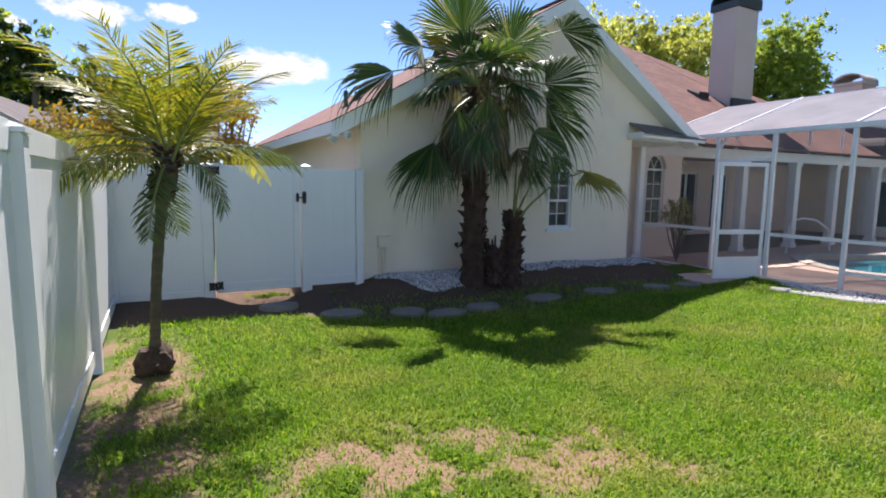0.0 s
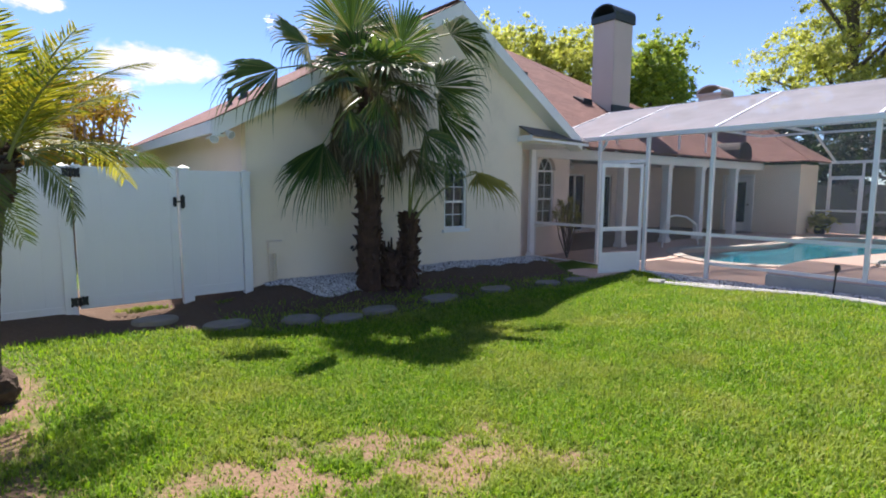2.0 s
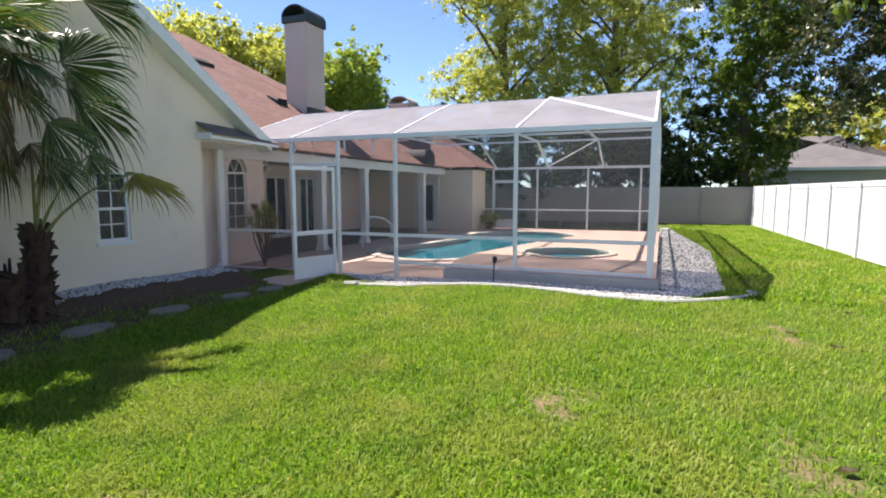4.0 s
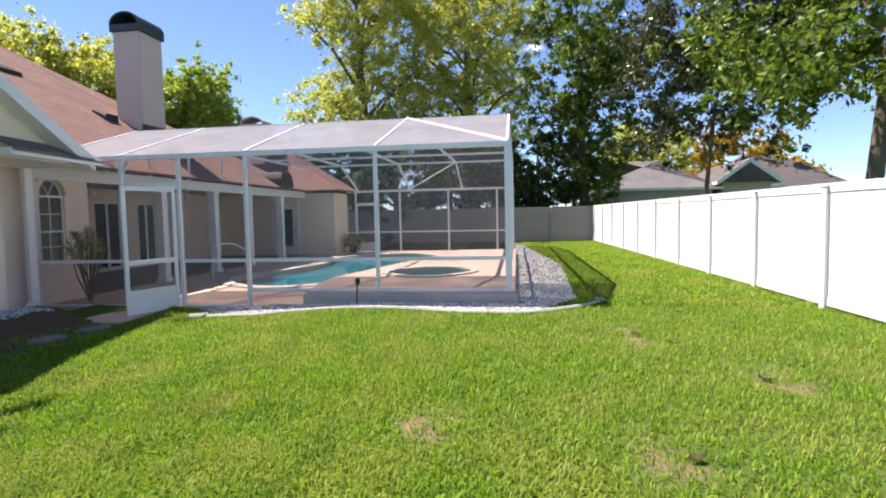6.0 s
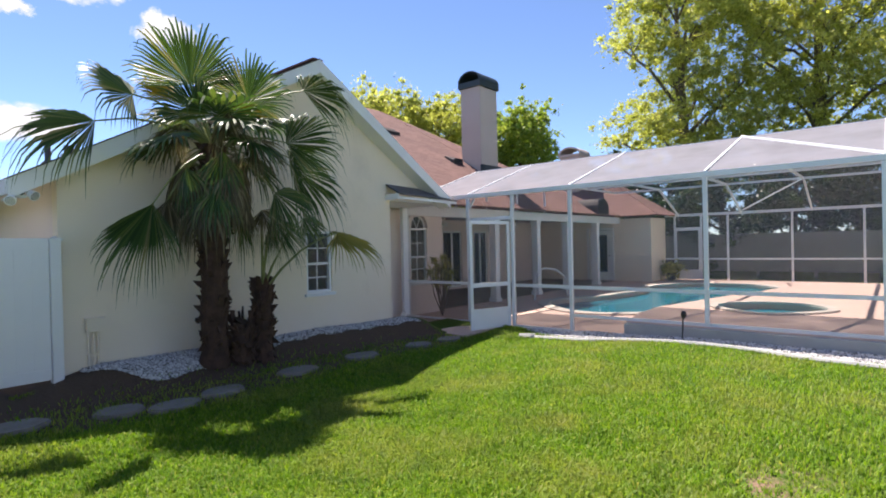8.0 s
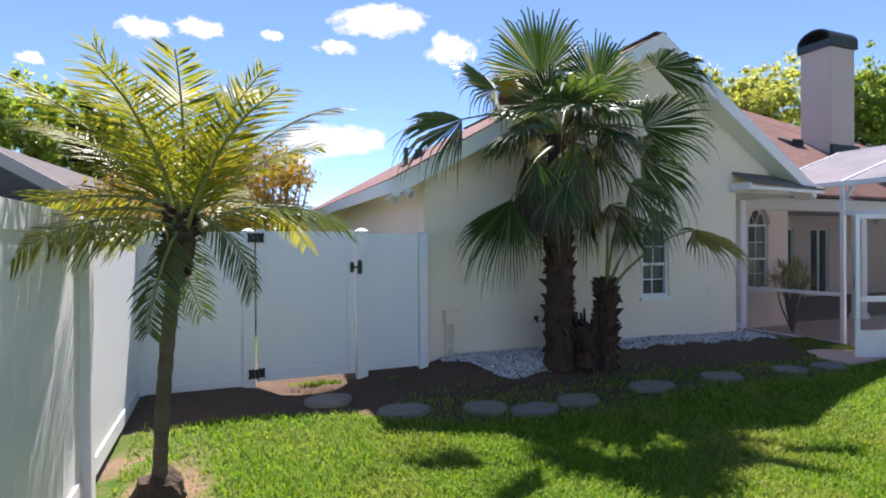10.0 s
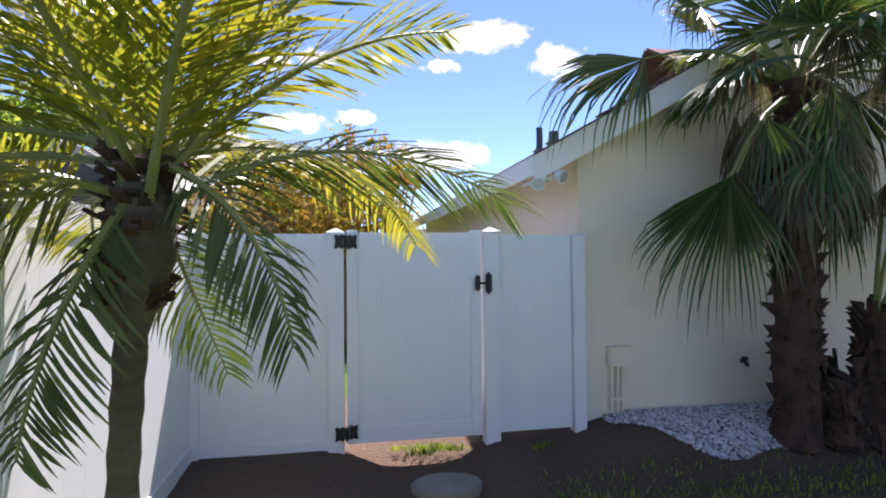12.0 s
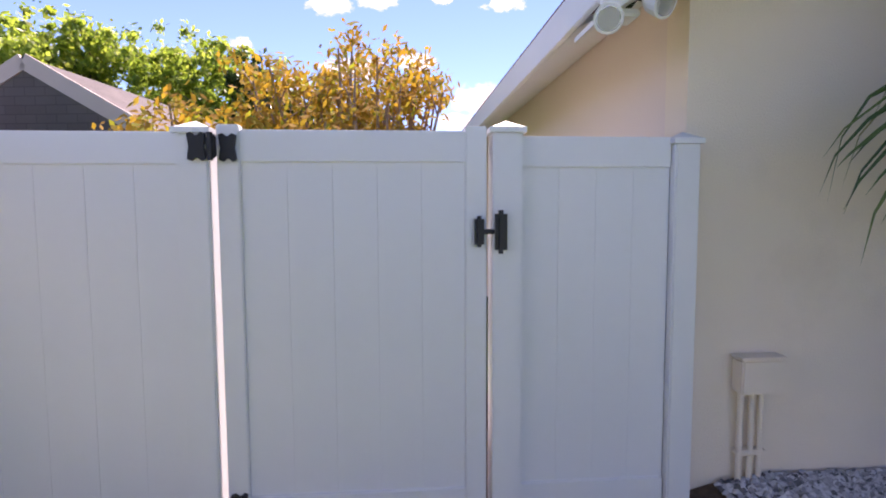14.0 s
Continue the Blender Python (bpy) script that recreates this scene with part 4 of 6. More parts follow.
screen_door(pose(FX - 0.04, 5.98, DZ + 0.02, 0, 0, 90), "closed white aluminium screen door in the far screen wall")


# ---- palms ----
SIDE, DEEP, UP = Vector((0.859, -0.512, 0)), Vector((0.512, 0.859, 0)), Vector((0, 0, 1))


def fan_leaf_mesh(rng, root, hub, tip, leaf, droop=0.3, spread_deg=200, segments=30, cup=0.2, facing=None, stalk_r=0.016, fray=1.0):
    """One fan leaf: a bent stalk from root to hub, and pleated segments that part and hang at their ends."""
    bm = bmesh.new()
    root, hub, tip = Vector(root), Vector(hub), Vector(tip)
    lift = UP * (hub - root).length * 0.12
    pts = [root.lerp(hub, t) + lift * 4 * t * (1 - t) for t in (0, 0.25, 0.5, 0.75, 1.0)]
    tube(bm, pts, [stalk_r * k for k in (1.5, 1.1, 0.9, 0.75, 0.6)], 5)
    for f in bm.faces:
        f.material_index = 1
    x = tip - hub
    radius = x.length
    x.normalize()
    n = facing if facing is not None else (UP * rng.uniform(0.35, 0.8) - DEEP * rng.uniform(0.5, 1.0) + SIDE * rng.uniform(-0.3, 0.3))
    n = (n - x * n.dot(x)).normalized()
    y = n.cross(x)
    for i in range(segments):
        u = -1 + 2 * (i + 0.5) / segments
        a = radians(spread_deg / 2) * u
        half = radians(spread_deg / segments / 2)
        edge = abs(u)
        r = radius * (1 - 0.3 * edge ** 2) * rng.uniform(0.86, 1.06)
        rs = r * rng.uniform(0.46, 0.7)
        hang = droop * rng.uniform(0.6, 1.5)

        def at(rad, da, up=0.0, extra=0.0):
            k = rad / radius
            d = x * math.cos(a + da) + y * math.sin(a + da)
            sag = hang * radius * (0.35 * k * k + 0.9 * max(0.0, k - 0.55) ** 2)
            return hub + d * rad * (1 - 0.25 * hang * max(0, k - 0.4)) - n * cup * edge * edge * rad * 0.5 + n * up - UP * (sag + extra)

        fold = 0.012 * radius / 0.8
        c0 = bm.verts.new(hub)
        l1, m1, r1 = (bm.verts.new(at(rs, d, h)) for d, h in ((-half, -fold), (0, fold), (half, -fold)))
        rm = rs + (r - rs) * 0.5
        nar = half * rs / rm * 0.62
        l2, r2 = bm.verts.new(at(rm, -nar)), bm.verts.new(at(rm, nar))
        rt = rs + (r - rs) * 0.84
        skew = rng.uniform(-0.35, 0.35) * half
        tiny = half * 0.24
        lag = rng.uniform(0.0, 0.16) * fray * radius
        l3, r3 = bm.verts.new(at(rt, skew - tiny, 0, lag * 0.5)), bm.verts.new(at(rt, skew + tiny, 0, lag * 0.5))
        tp = bm.verts.new(at(r, skew * 1.6, 0, lag * 1.8))
        for f in ((c0, l1, m1), (c0, m1, r1), (l1, l2, m1), (m1, r2, r1), (m1, l2, r2), (l2, l3, r3, r2), (l3, tp, r3)):
            bm.faces.new(f)
    return mesh_of("frond", bm, (leaf, STALK))


def ragged_trunk(bm, rng, base, top, r0, r1, boots, flare=1.3):
    n = 12
    base, top = Vector(base), Vector(top)
    pts = [base.lerp(top, i / n) + Vector((math.sin(i * 1.7) * 0.012, math.cos(i * 2.3) * 0.012, 0)) for i in range(n + 1)]
    tube(bm, pts, [(r0 + (r1 - r0) * i / n) * (flare if i == 0 else 1) * rng.uniform(0.92, 1.08) for i in range(n + 1)], 12)
    for k in range(boots):
        t = rng.uniform(0.05, 1.0)
        p = base.lerp(top, t)
        a = k * 2.4 + rng.uniform(-0.3, 0.3)
        r = (r0 + (r1 - r0) * t) * 0.9
        d = Vector((math.cos(a), math.sin(a), 0))
        s = Vector((-math.sin(a), math.cos(a), 0))
        ln, wd, out = rng.uniform(0.06, 0.2), rng.uniform(0.02, 0.045), rng.uniform(0.01, 0.09) + (0.06 if rng.random() < 0.15 else 0)
        if rng.random() < 0.35:
            ln = -ln
        q = [p + d * r - s * wd, p + d * r + s * wd, p + d * (r + out) + s * wd * 0.6 + Vector((0, 0, ln)), p + d * (r + out) - s * wd * 0.6 + Vector((0, 0, ln)),
             p + d * (r - 0.03) + Vector((0, 0, ln * 0.9))]
        v = [bm.verts.new(c) for c in q]
        for f in ((v[0], v[1], v[2], v[3]), (v[3], v[2], v[4]), (v[0], v[3], v[4]), (v[1], v[4], v[2])):
            bm.faces.new(f)


def fan_palm(base, top, fronds, rng, label, r0, r1, boots, skirt=0, back=0, skirt_drop=1.0):
    """fronds: hub and tip of each leaf, sideways and up from the foot of the palm, depth, droop and leaf."""
    p = thing("fan_palm", label, "palm tree", group="fan palms in the bed", at=base)
    base, top = Vector(base), Vector(top)
    bm = bmesh.new()
    ragged_trunk(bm, rng, base, top, r0, r1, boots)
    part("trunk", bm, BOOT, p, "brown shaggy trunk with old leaf bases")
    foot = Vector((base.x, base.y, 0))
    for hs, hz, ts, tz, depth, droop, leaf in fronds:
        hub = foot + SIDE * hs + DEEP * depth * 0.7 + UP * hz
        tip = foot + SIDE * ts + DEEP * depth + UP * tz
        root = top + UP * rng.uniform(-0.12, 0.05)
        wide = rng.uniform(90, 125) if tz < hz - 0.45 else rng.uniform(150, 215)
        part("frond", fan_leaf_mesh(rng, root, hub, tip, leaf, droop, wide, 42, rng.uniform(0.2, 0.7), facing=(UP - DEEP * 0.3) if leaf == FAN_YELLOW else None), None, p)
    for i in range(back):
        a = i * 2.4 + rng.uniform(-0.4, 0.4)
        rise = rng.uniform(-0.35, 1.1)
        d = (SIDE * math.cos(a) + DEEP * (math.sin(a) * 0.9 + 0.25)).normalized()
        hub = top + (d + UP * rise).normalized() * rng.uniform(0.45, 0.75)
        tip = hub + (d + UP * (rise - 0.5)).normalized() * rng.uniform(0.6, 0.8)
        part("frond", fan_leaf_mesh(rng, top, hub, tip, FAN_LEAF, rng.uniform(0.3, 0.7), 210, 26, facing=UP + d * rng.uniform(-0.5, 0.3)), None, p)
    for i in range(skirt):
        a = i * 2.4 + rng.uniform(-0.4, 0.4)
        d = Vector((math.cos(a), math.sin(a), 0))
        z = -skirt_drop * (i / max(1, skirt - 1)) ** 1.1
        root = top + UP * z * 0.75 + d * 0.06
        out = rng.uniform(0.22, 0.42)
        hub = root + d * out - UP * rng.uniform(0.0, 0.25)
        tip = hub + d * rng.uniform(0.0, 0.2) - UP * rng.uniform(0.35, 0.6)
        part("dead_frond", fan_leaf_mesh(rng, root, hub, tip, FAN_DRY if rng.random() < 0.7 else FAN_LEAF, 0.5, rng.uniform(90, 150), 16, 0.6, facing=d + UP * 0.2, stalk_r=0.012, fray=2.0), None, p, "hanging dry grey-brown frond")
    return p


rng = random.Random(5)
G, Y, D = FAN_LEAF, FAN_YELLOW, FAN_DRY
UPPER = ((-0.2, 3.72, -0.34, 4.72, -0.1, 0.12, G), (-0.72, 3.35, -1.25, 3.68, -1.2, 0.35, G), (-0.45, 3.65, -0.85, 4.1, 0.5, 0.2, Y), (-1.1, 3.04, -2.0, 3.0, -1.15, 0.8, G),
         (0.5, 3.6, 0.72, 4.4, 0.1, 0.2, G), (0.3, 3.5, 0.5, 4.2, 0.6, 0.2, Y), (1.25, 3.85, 2.1, 4.2, 0.4, 0.9, G), (0.95, 2.95, 1.75, 3.25, -0.6, 0.4, G),
         (-0.1, 3.3, -0.4, 3.85, -0.5, 0.35, G), (0.25, 3.3, 0.3, 2.75, -0.6, 0.5, D), (-0.3, 3.15, -0.55, 2.65, -0.5, 0.5, D))
LOWER = ((1.1, 2.75, 2.05, 2.6, 0.7, 0.8, G), (0.8, 2.3, 1.45, 2.15, -0.6, 0.9, G), (-0.55, 2.12, -0.92, 1.3, -1.15, 0.3, G),
         (-0.45, 2.2, -0.5, 1.65, -0.6, 0.5, D), (0.15, 2.6, 0.1, 2.0, -0.6, 0.5, D), (0.55, 3.0, 0.8, 2.5, -0.6, 0.6, D), (1.0, 2.8, 1.5, 2.9, -0.2, 0.6, G))
fan_palm((4.65, 6.74, 0.05), (4.66, 6.66, 2.95), UPPER + LOWER, rng, "tall shaggy fan palm with green and dry fronds by the wall", 0.155, 0.16, 260, 44, 12)
fan_palm((5.29, 6.62, 0.05), (5.31, 6.62, 1.08), (
    (1.05, 1.78, 1.82, 1.5, -0.15, 0.4, Y), (0.02, 2.1, 0.3, 1.75, -0.35, 0.6, D), (0.6, 2.0, 1.05, 1.8, 0.1, 0.7, G),
    (0.15, 2.0, 0.55, 1.45, -0.3, 0.4, G)),
    rng, "short fan palm with long bare stalks beside the tall one", 0.125, 0.12, 150, 0)


def palm_stump(rng):
    at = Vector((4.98, 6.66, 0.05))
    p = thing("palm_stump", "dark ragged palm stump between the fan palms", "stump", at=at)
    bm = bmesh.new()
    ragged_trunk(bm, rng, at, at + Vector((0.02, 0.0, 0.55)), 0.15, 0.12, 90)
    part("trunk", bm, BOOT, p)


palm_stump(random.Random(8))


def date_frond_mesh(rng, length, arch_k, leaf, leaflet=0.24, pairs=54, droop=0.35):
    """A feather frond: rises along +x and arches down; leaflets in two rows."""
    bm = bmesh.new()
    n = 14
    pts = []
    for i in range(n + 1):
        t = i / n
        pts.append(Vector((length * (t - 0.18 * arch_k * t ** 3), 0, -arch_k * length * 0.55 * t ** 2.2)))
    tube(bm, pts, [0.012 * (1 - 0.85 * i / n) + 0.0015 for i in range(n + 1)], 5)
    for f in bm.faces:
        f.material_index = 1
    for i in range(pairs):
        t = 0.13 + 0.86 * i / (pairs - 1)
        k = t * n
        j = min(n - 1, int(k))
        p = pts[j].lerp(pts[j + 1], k - j)
        d = (pts[j + 1] - pts[j]).normalized()
        ln = leaflet * (0.55 + 0.75 * math.sin(math.pi * min(1, t * 0.9 + 0.12))) * rng.uniform(0.85, 1.12)
        for s in (-1, 1):
            out = (d * rng.uniform(0.5, 0.8) + Vector((0, s, 0)) * rng.uniform(0.75, 1.0) + Vector((0, 0, rng.uniform(-0.25, 0.25)))).normalized()
            w = rng.uniform(0.0048, 0.0072)
            wide = (d - out * d.dot(out)).normalized() * w
            q1 = p + out * ln * 0.35 + Vector((0, 0, -droop * ln * 0.10))
            q2 = p + out * ln * 0.72 + Vector((0, 0, -droop * ln * 0.42))
            tip = p + out * ln * 0.96 + Vector((0, 0, -droop * ln * 0.85))
            v = [bm.verts.new(c) for c in (p - wide * 0.4, p + wide * 0.4, q1 + wide, q1 - wide, q2 + wide * 0.75, q2 - wide * 0.75, tip)]
            for f in ((v[0], v[1], v[2], v[3]), (v[3], v[2], v[4], v[5]), (v[5], v[4], v[6])):
                bm.faces.new(f)
    return mesh_of("frond", bm, (leaf, STALK))


def date_palm(rng):
    base, top = Vector((0.39, 4.80, 0.0)), Vector((0.56, 4.50, 1.76))
    p = thing("date_palm", "slender date palm with arching feathery fronds by the fence", "palm tree", at=base)
    bm = bmesh.new()
    n = 26
    pts, rad = [], []
    for i in range(n + 1):
        t = i / n
        pts.append(base.lerp(top, t) + Vector((-0.03 * math.sin(t * 3.0), 0.02 * math.sin(t * 3.0), 0)))
        rad.append((0.044 if i % 2 else 0.039) + 0.05 * smoothstep(0.76, 0.9, t) - 0.03 * smoothstep(0.93, 1.0, t) + 0.012 * smoothstep(0.2, 0.0, t))
    tube(bm, pts, rad, 14)
    part("trunk", bm, PALMBARK, p, "thin ringed grey-brown trunk", smooth=True)
    bm = bmesh.new()
    bmesh.ops.create_icosphere(bm, subdivisions=3, radius=0.15, matrix=Matrix.Translation(base + Vector((0, 0, 0.06))))
    for v in bm.verts:
        v.co += (v.co - base).normalized() * 0.05 * noise.noise(v.co * 14)
    part("root_ball", bm, SOIL, p, "dark bulging root mass")
    for k in range(170):
        t = rng.uniform(0.775, 1.0)
        a = k * 2.4 + rng.uniform(-0.3, 0.3)
        q = base.lerp(top, t) + Vector((-0.03 * math.sin(t * 3), 0.02 * math.sin(t * 3), 0))
        d = Vector((math.cos(a), math.sin(a), rng.uniform(0.3, 1.2))).normalized()
        part("leaf_base", barred(q + d * 0.06, q + d * rng.uniform(0.105, 0.15), 0.03, 0.012), BOOT, p)
    fronds = []
    for count, lo, hi, length, arch_k, start, droop in ((8, 60, 84, 0.98, 0.3, 0, 0.1), (8, 36, 58, 1.05, 0.5, 20, 0.2), (8, 10, 32, 1.0, 0.7, 0, 0.3)):
        for i in range(count):
            yaw = (start + 360 * i / count + rng.uniform(-12, 12)) % 360
            if lo < 20 and (255 < yaw or yaw < 45):
                continue
            fronds.append((yaw, rng.uniform(lo, hi), length * rng.uniform(0.9, 1.1), arch_k * rng.uniform(0.85, 1.2), DATE_LEAF, droop))
    fronds += [(240, -52, 0.66, 0.4, DATE_OLD, 0.4), (330, -20, 0.6, 1.0, DATE_OLD, 0.5), (178, 4, 0.95, 0.8, DATE_OLD, 0.5),
               (33, 21, 1.02, 1.0, DATE_YELLOW, 0.6), (8, 34, 0.95, 1.0, DATE_OLD, 0.6), (170, 12, 1.0, 0.8, DATE_YELLOW, 0.5), (100, -15, 0.9, 1.0, DATE_OLD, 0.6)]
    for yaw, pitch, length, arch_k, leaf, droop in fronds:
        me = date_frond_mesh(rng, length, arch_k, leaf, 0.24 if pitch > -15 else 0.17, 54 if pitch > -15 else 40, droop)
        f = part("frond", me, None, p)
        f.matrix_basis = pose(top.x, top.y, top.z - 0.02 + rng.uniform(-0.08, 0.1), 0, 0, yaw) @ pose(0.04, 0, 0, rng.uniform(-25, 25), -pitch, 0)


date_palm(random.Random(11))


# ---- trees ----
def tree(name, label, at, tall, crown, leaf, rng, limbs=9, clumps=60, leaves=9000, size=0.22, trunk=0.3, low=0.35, flat=0.8, category="tree"):
    """A tapered trunk with limbs, and a crown of many small leaves gathered in uneven clumps."""
    base = Vector(at)
    t = thing(name, label, category, at=at)
    bm = bmesh.new()
    lean = Vector((rng.uniform(-0.08, 0.08), rng.uniform(-0.08, 0.08), 1))
    mid = base + lean * tall * 0.5
    tip = base + lean * tall * 0.85
    tube(bm, [base - Vector((0, 0, 0.3)), base + lean * tall * 0.2, mid, tip], [trunk * 1.25, trunk, trunk * 0.65, trunk * 0.15], 10)
    centres = []
    for i in range(limbs):
        h = rng.uniform(low * 0.8, 0.75)
        a = i * 2.4 + rng.uniform(-0.4, 0.4)
        p = base + lean * tall * h
        reach = crown * rng.uniform(0.5, 0.95) * (1.1 - 0.4 * h)
        e = p + Vector((math.cos(a) * reach, math.sin(a) * reach, tall * rng.uniform(0.08, 0.24)))
        m = p.lerp(e, 0.5) + Vector((0, 0, tall * 0.03))
        tube(bm, [p, m, e], [trunk * 0.42 * (1.15 - h), trunk * 0.24, trunk * 0.06], 6)
        centres += [e, m.lerp(e, 0.5)]
        for _ in range(3):
            b = m.lerp(e, rng.uniform(0, 0.8))
            q = b + Vector((rng.uniform(-1, 1), rng.uniform(-1, 1), rng.uniform(0.1, 1))) * crown * 0.33
            tube(bm, [b, b.lerp(q, 0.5) + Vector((0, 0, 0.1)), q], [trunk * 0.14, trunk * 0.09, trunk * 0.03], 5)
            centres.append(q)
    part("trunk", bm, BARK, t)
    while len(centres) < clumps:
        a, h = rng.uniform(0, math.tau), rng.uniform(low, 1.0)
        r = crown * math.sqrt(rng.random()) * math.sqrt(max(0.05, 1 - ((h - 0.6) / 0.5) ** 2))
        centres.append(base + Vector((math.cos(a) * r, math.sin(a) * r, tall * h)))
    leaves = int(leaves * 1.35)
    g = np.random.default_rng(rng.randrange(1 << 30))
    cen = np.array([tuple(c) for c in centres])
    fine = np.concatenate([cen + g.normal(size=cen.shape) * crown * 0.13 for _ in range(4)])
    cen = np.concatenate([cen, fine])
    rad = g.uniform(0.06, 0.15, len(cen)) * crown
    pick = g.integers(0, len(cen), leaves)
    d = g.normal(size=(leaves, 3))
    d /= np.linalg.norm(d, axis=1)[:, None]
    pos = cen[pick] + d * (rad[pick] * np.abs(g.normal(0, 0.62, leaves)))[:, None] * np.array([1, 1, flat])
    u = g.normal(size=(leaves, 3))
    u /= np.linalg.norm(u, axis=1)[:, None]
    v = np.cross(u, d + 0.5 * g.normal(size=(leaves, 3)))
    v /= np.linalg.norm(v, axis=1)[:, None] + 1e-9
    s = (size * g.uniform(0.5, 1.3, leaves))[:, None]
    quad = np.stack([pos - u * s, pos - v * s * 0.5 + u * s * 0.1, pos + u * s, pos + v * s * 0.5 + u * s * 0.1], 1).reshape(-1, 3)
    me = bpy.data.meshes.new("crown")
    me.vertices.add(len(quad))
    me.vertices.foreach_set("co", quad.astype(np.float32).ravel())
    me.loops.add(len(quad))
    me.loops.foreach_set("vertex_index", np.arange(len(quad), dtype=np.int32))
    me.polygons.add(leaves)
    me.polygons.foreach_set("loop_start", np.arange(0, len(quad), 4, dtype=np.int32))
    me.update(calc_edges=True)
    me.materials.append(leaf)
    part("crown", me, None, t)
    return t


R = random.Random(21)
tree("oak_tree", "tall oak with yellow-green spring leaves behind the pool", (36.7, 9.4, 0), 20, 5.0, OAK_LEAF, R, 18, 260, 74000, 0.10, 0.4, 0.25)
tree("oak_tree", "tall oak with bright yellow-green spring leaves behind the fence", (38.0, 2.6, 0), 19, 5.0, OAK_LEAF, R, 18, 260, 74000, 0.10, 0.36, 0.25)
tree("shade_tree", "tall narrow dark green tree behind the back fence", (33.7, -4.2, 0), 15.5, 3.5, GREEN_LEAF, R, 16, 240, 60000, 0.10, 0.25, 0.08)
for hx, hy, ht, hr in ((32.0, 1.0, 5.0, 3.0), (31.5, 6.5, 4.6, 3.2), (32.0, -1.5, 6.2, 2.3), (31.6, 3.6, 6.0, 2.6), (32.2, 9.2, 5.5, 2.8), (33.0, 12.5, 6.5, 3.0)):
    tree("shade_tree", "dark green tree in the row behind the back fence", (hx, hy, 0), ht, hr, DARK_LEAF, R, 8, 70, 15000, 0.11, 0.2, 0.05)
tree("magnolia_tree", "tall dark magnolia near the corner of the back fence", (28.0, -8.8, 0), 15, 4.4, MAGNOLIA_LEAF, R, 16, 190, 44000, 0.105, 0.10, 0.3)
tree("shade_tree", "large dark green tree overhanging the white fence", (17.6, -9.7, 0), 14, 4.7, GREEN_LEAF, R, 14, 190, 44000, 0.12, 0.2, 0.3)
tree("shade_tree", "yellow-green tree beyond the grey neighbouring roof", (55.0, -13.5, 0), 9.0, 5.5, OAK_LEAF, R, 10, 90, 16000, 0.2, 0.3, 0.15)
tree("shade_tree", "bronze-leaved tree beyond the neighbouring roofs", (50.0, -19.0, 0), 8.2, 5.5, AUTUMN_LEAF, R, 9, 60, 16000, 0.2, 0.3, 0.15)
tree("shade_tree", "yellow-green tree behind the house roof", (28.0, 29.5, 0), 12.6, 5.0, OAK_LEAF, R, 10, 220, 60000, 0.12, 0.35, 0.3)
tree("shade_tree", "yellow-green tree behind the chimney", (32.3, 25.6, 0), 12.0, 4.3, OAK_LEAF, R, 10, 220, 60000, 0.12, 0.35, 0.3)
tree("shade_tree", "green round tree beside the chimney", (33.0, 19.4, 0), 10.6, 2.9, SPRING_LEAF, R, 10, 200, 44000, 0.11, 0.3, 0.4)
tree("shade_tree", "distant dark green tree beyond the neighbouring roof", (-13.2, 31.0, 0), 9.3, 4.4, SPRING_LEAF, R, 12, 130, 34000, 0.15, 0.35, 0.15)
tree("shade_tree", "distant green tree behind the brown roof", (-8.0, 33.3, 0), 9.0, 4.4, SPRING_LEAF, R, 12, 130, 34000, 0.15, 0.35, 0.15)
tree("shade_tree", "distant rounded green tree beyond the gate", (-0.5, 36.0, 0), 7.8, 3.0, GREEN_LEAF, R, 10, 90, 24000, 0.14, 0.3, 0.15)
tree("shade_tree", "dark green tree beyond the side fence", (-4.6, 30.6, 0), 8.0, 2.6, DARK_LEAF, R, 10, 70, 16000, 0.16, 0.3, 0.15)


def pruned_hedge(at, label, rng):
    """Many upright tan stems with bronze leaves gathered at their ends."""
    h = thing("pruned_bush", label, "bush", at=at)
    base = Vector(at)
    bm = bmesh.new()
    ends = []
    for i in range(46):
        a = rng.uniform(0, math.tau)
        r = math.sqrt(rng.random())
        foot = base + Vector((math.cos(a) * r * 0.7, math.sin(a) * r * 0.5, 0))
        tip = base + Vector((math.cos(a) * r * 1.65, math.sin(a) * r * 1.2, rng.uniform(3.2, 3.95) - 0.7 * r * r))
        m = foot.lerp(tip, 0.55) + Vector((rng.uniform(-0.12, 0.12), rng.uniform(-0.12, 0.12), 0))
        tube(bm, [foot, m, tip], [0.05, 0.035, 0.014], 6)
        ends.append(tip)
        for _ in range(4):
            b = m.lerp(tip, rng.uniform(-0.3, 0.9))
            e = b + Vector((rng.uniform(-0.35, 0.35), rng.uniform(-0.3, 0.3), rng.uniform(0.1, 0.45)))
            tube(bm, [b, e], [0.016, 0.007], 5)
            ends.append(e)
    part("branchwork", bm, TANBARK, h, "pale tan branching stems")
    bm = bmesh.new()
    for e in ends:
        for _ in range(38):
            c = e + Vector((rng.gauss(0, 0.12), rng.gauss(0, 0.12), rng.gauss(0.0, 0.11)))
            u = Vector((rng.gauss(0, 1), rng.gauss(0, 1), rng.gauss(0, 1))).normalized()
            v = u.orthogonal().normalized()
            ln = rng.uniform(0.04, 0.085)
            bm.faces.new([bm.verts.new(q) for q in (c - u * ln, c + v * ln * 0.45, c + u * ln, c - v * ln * 0.45)])
    part("foliage", bm, AUTUMN_LEAF, h)


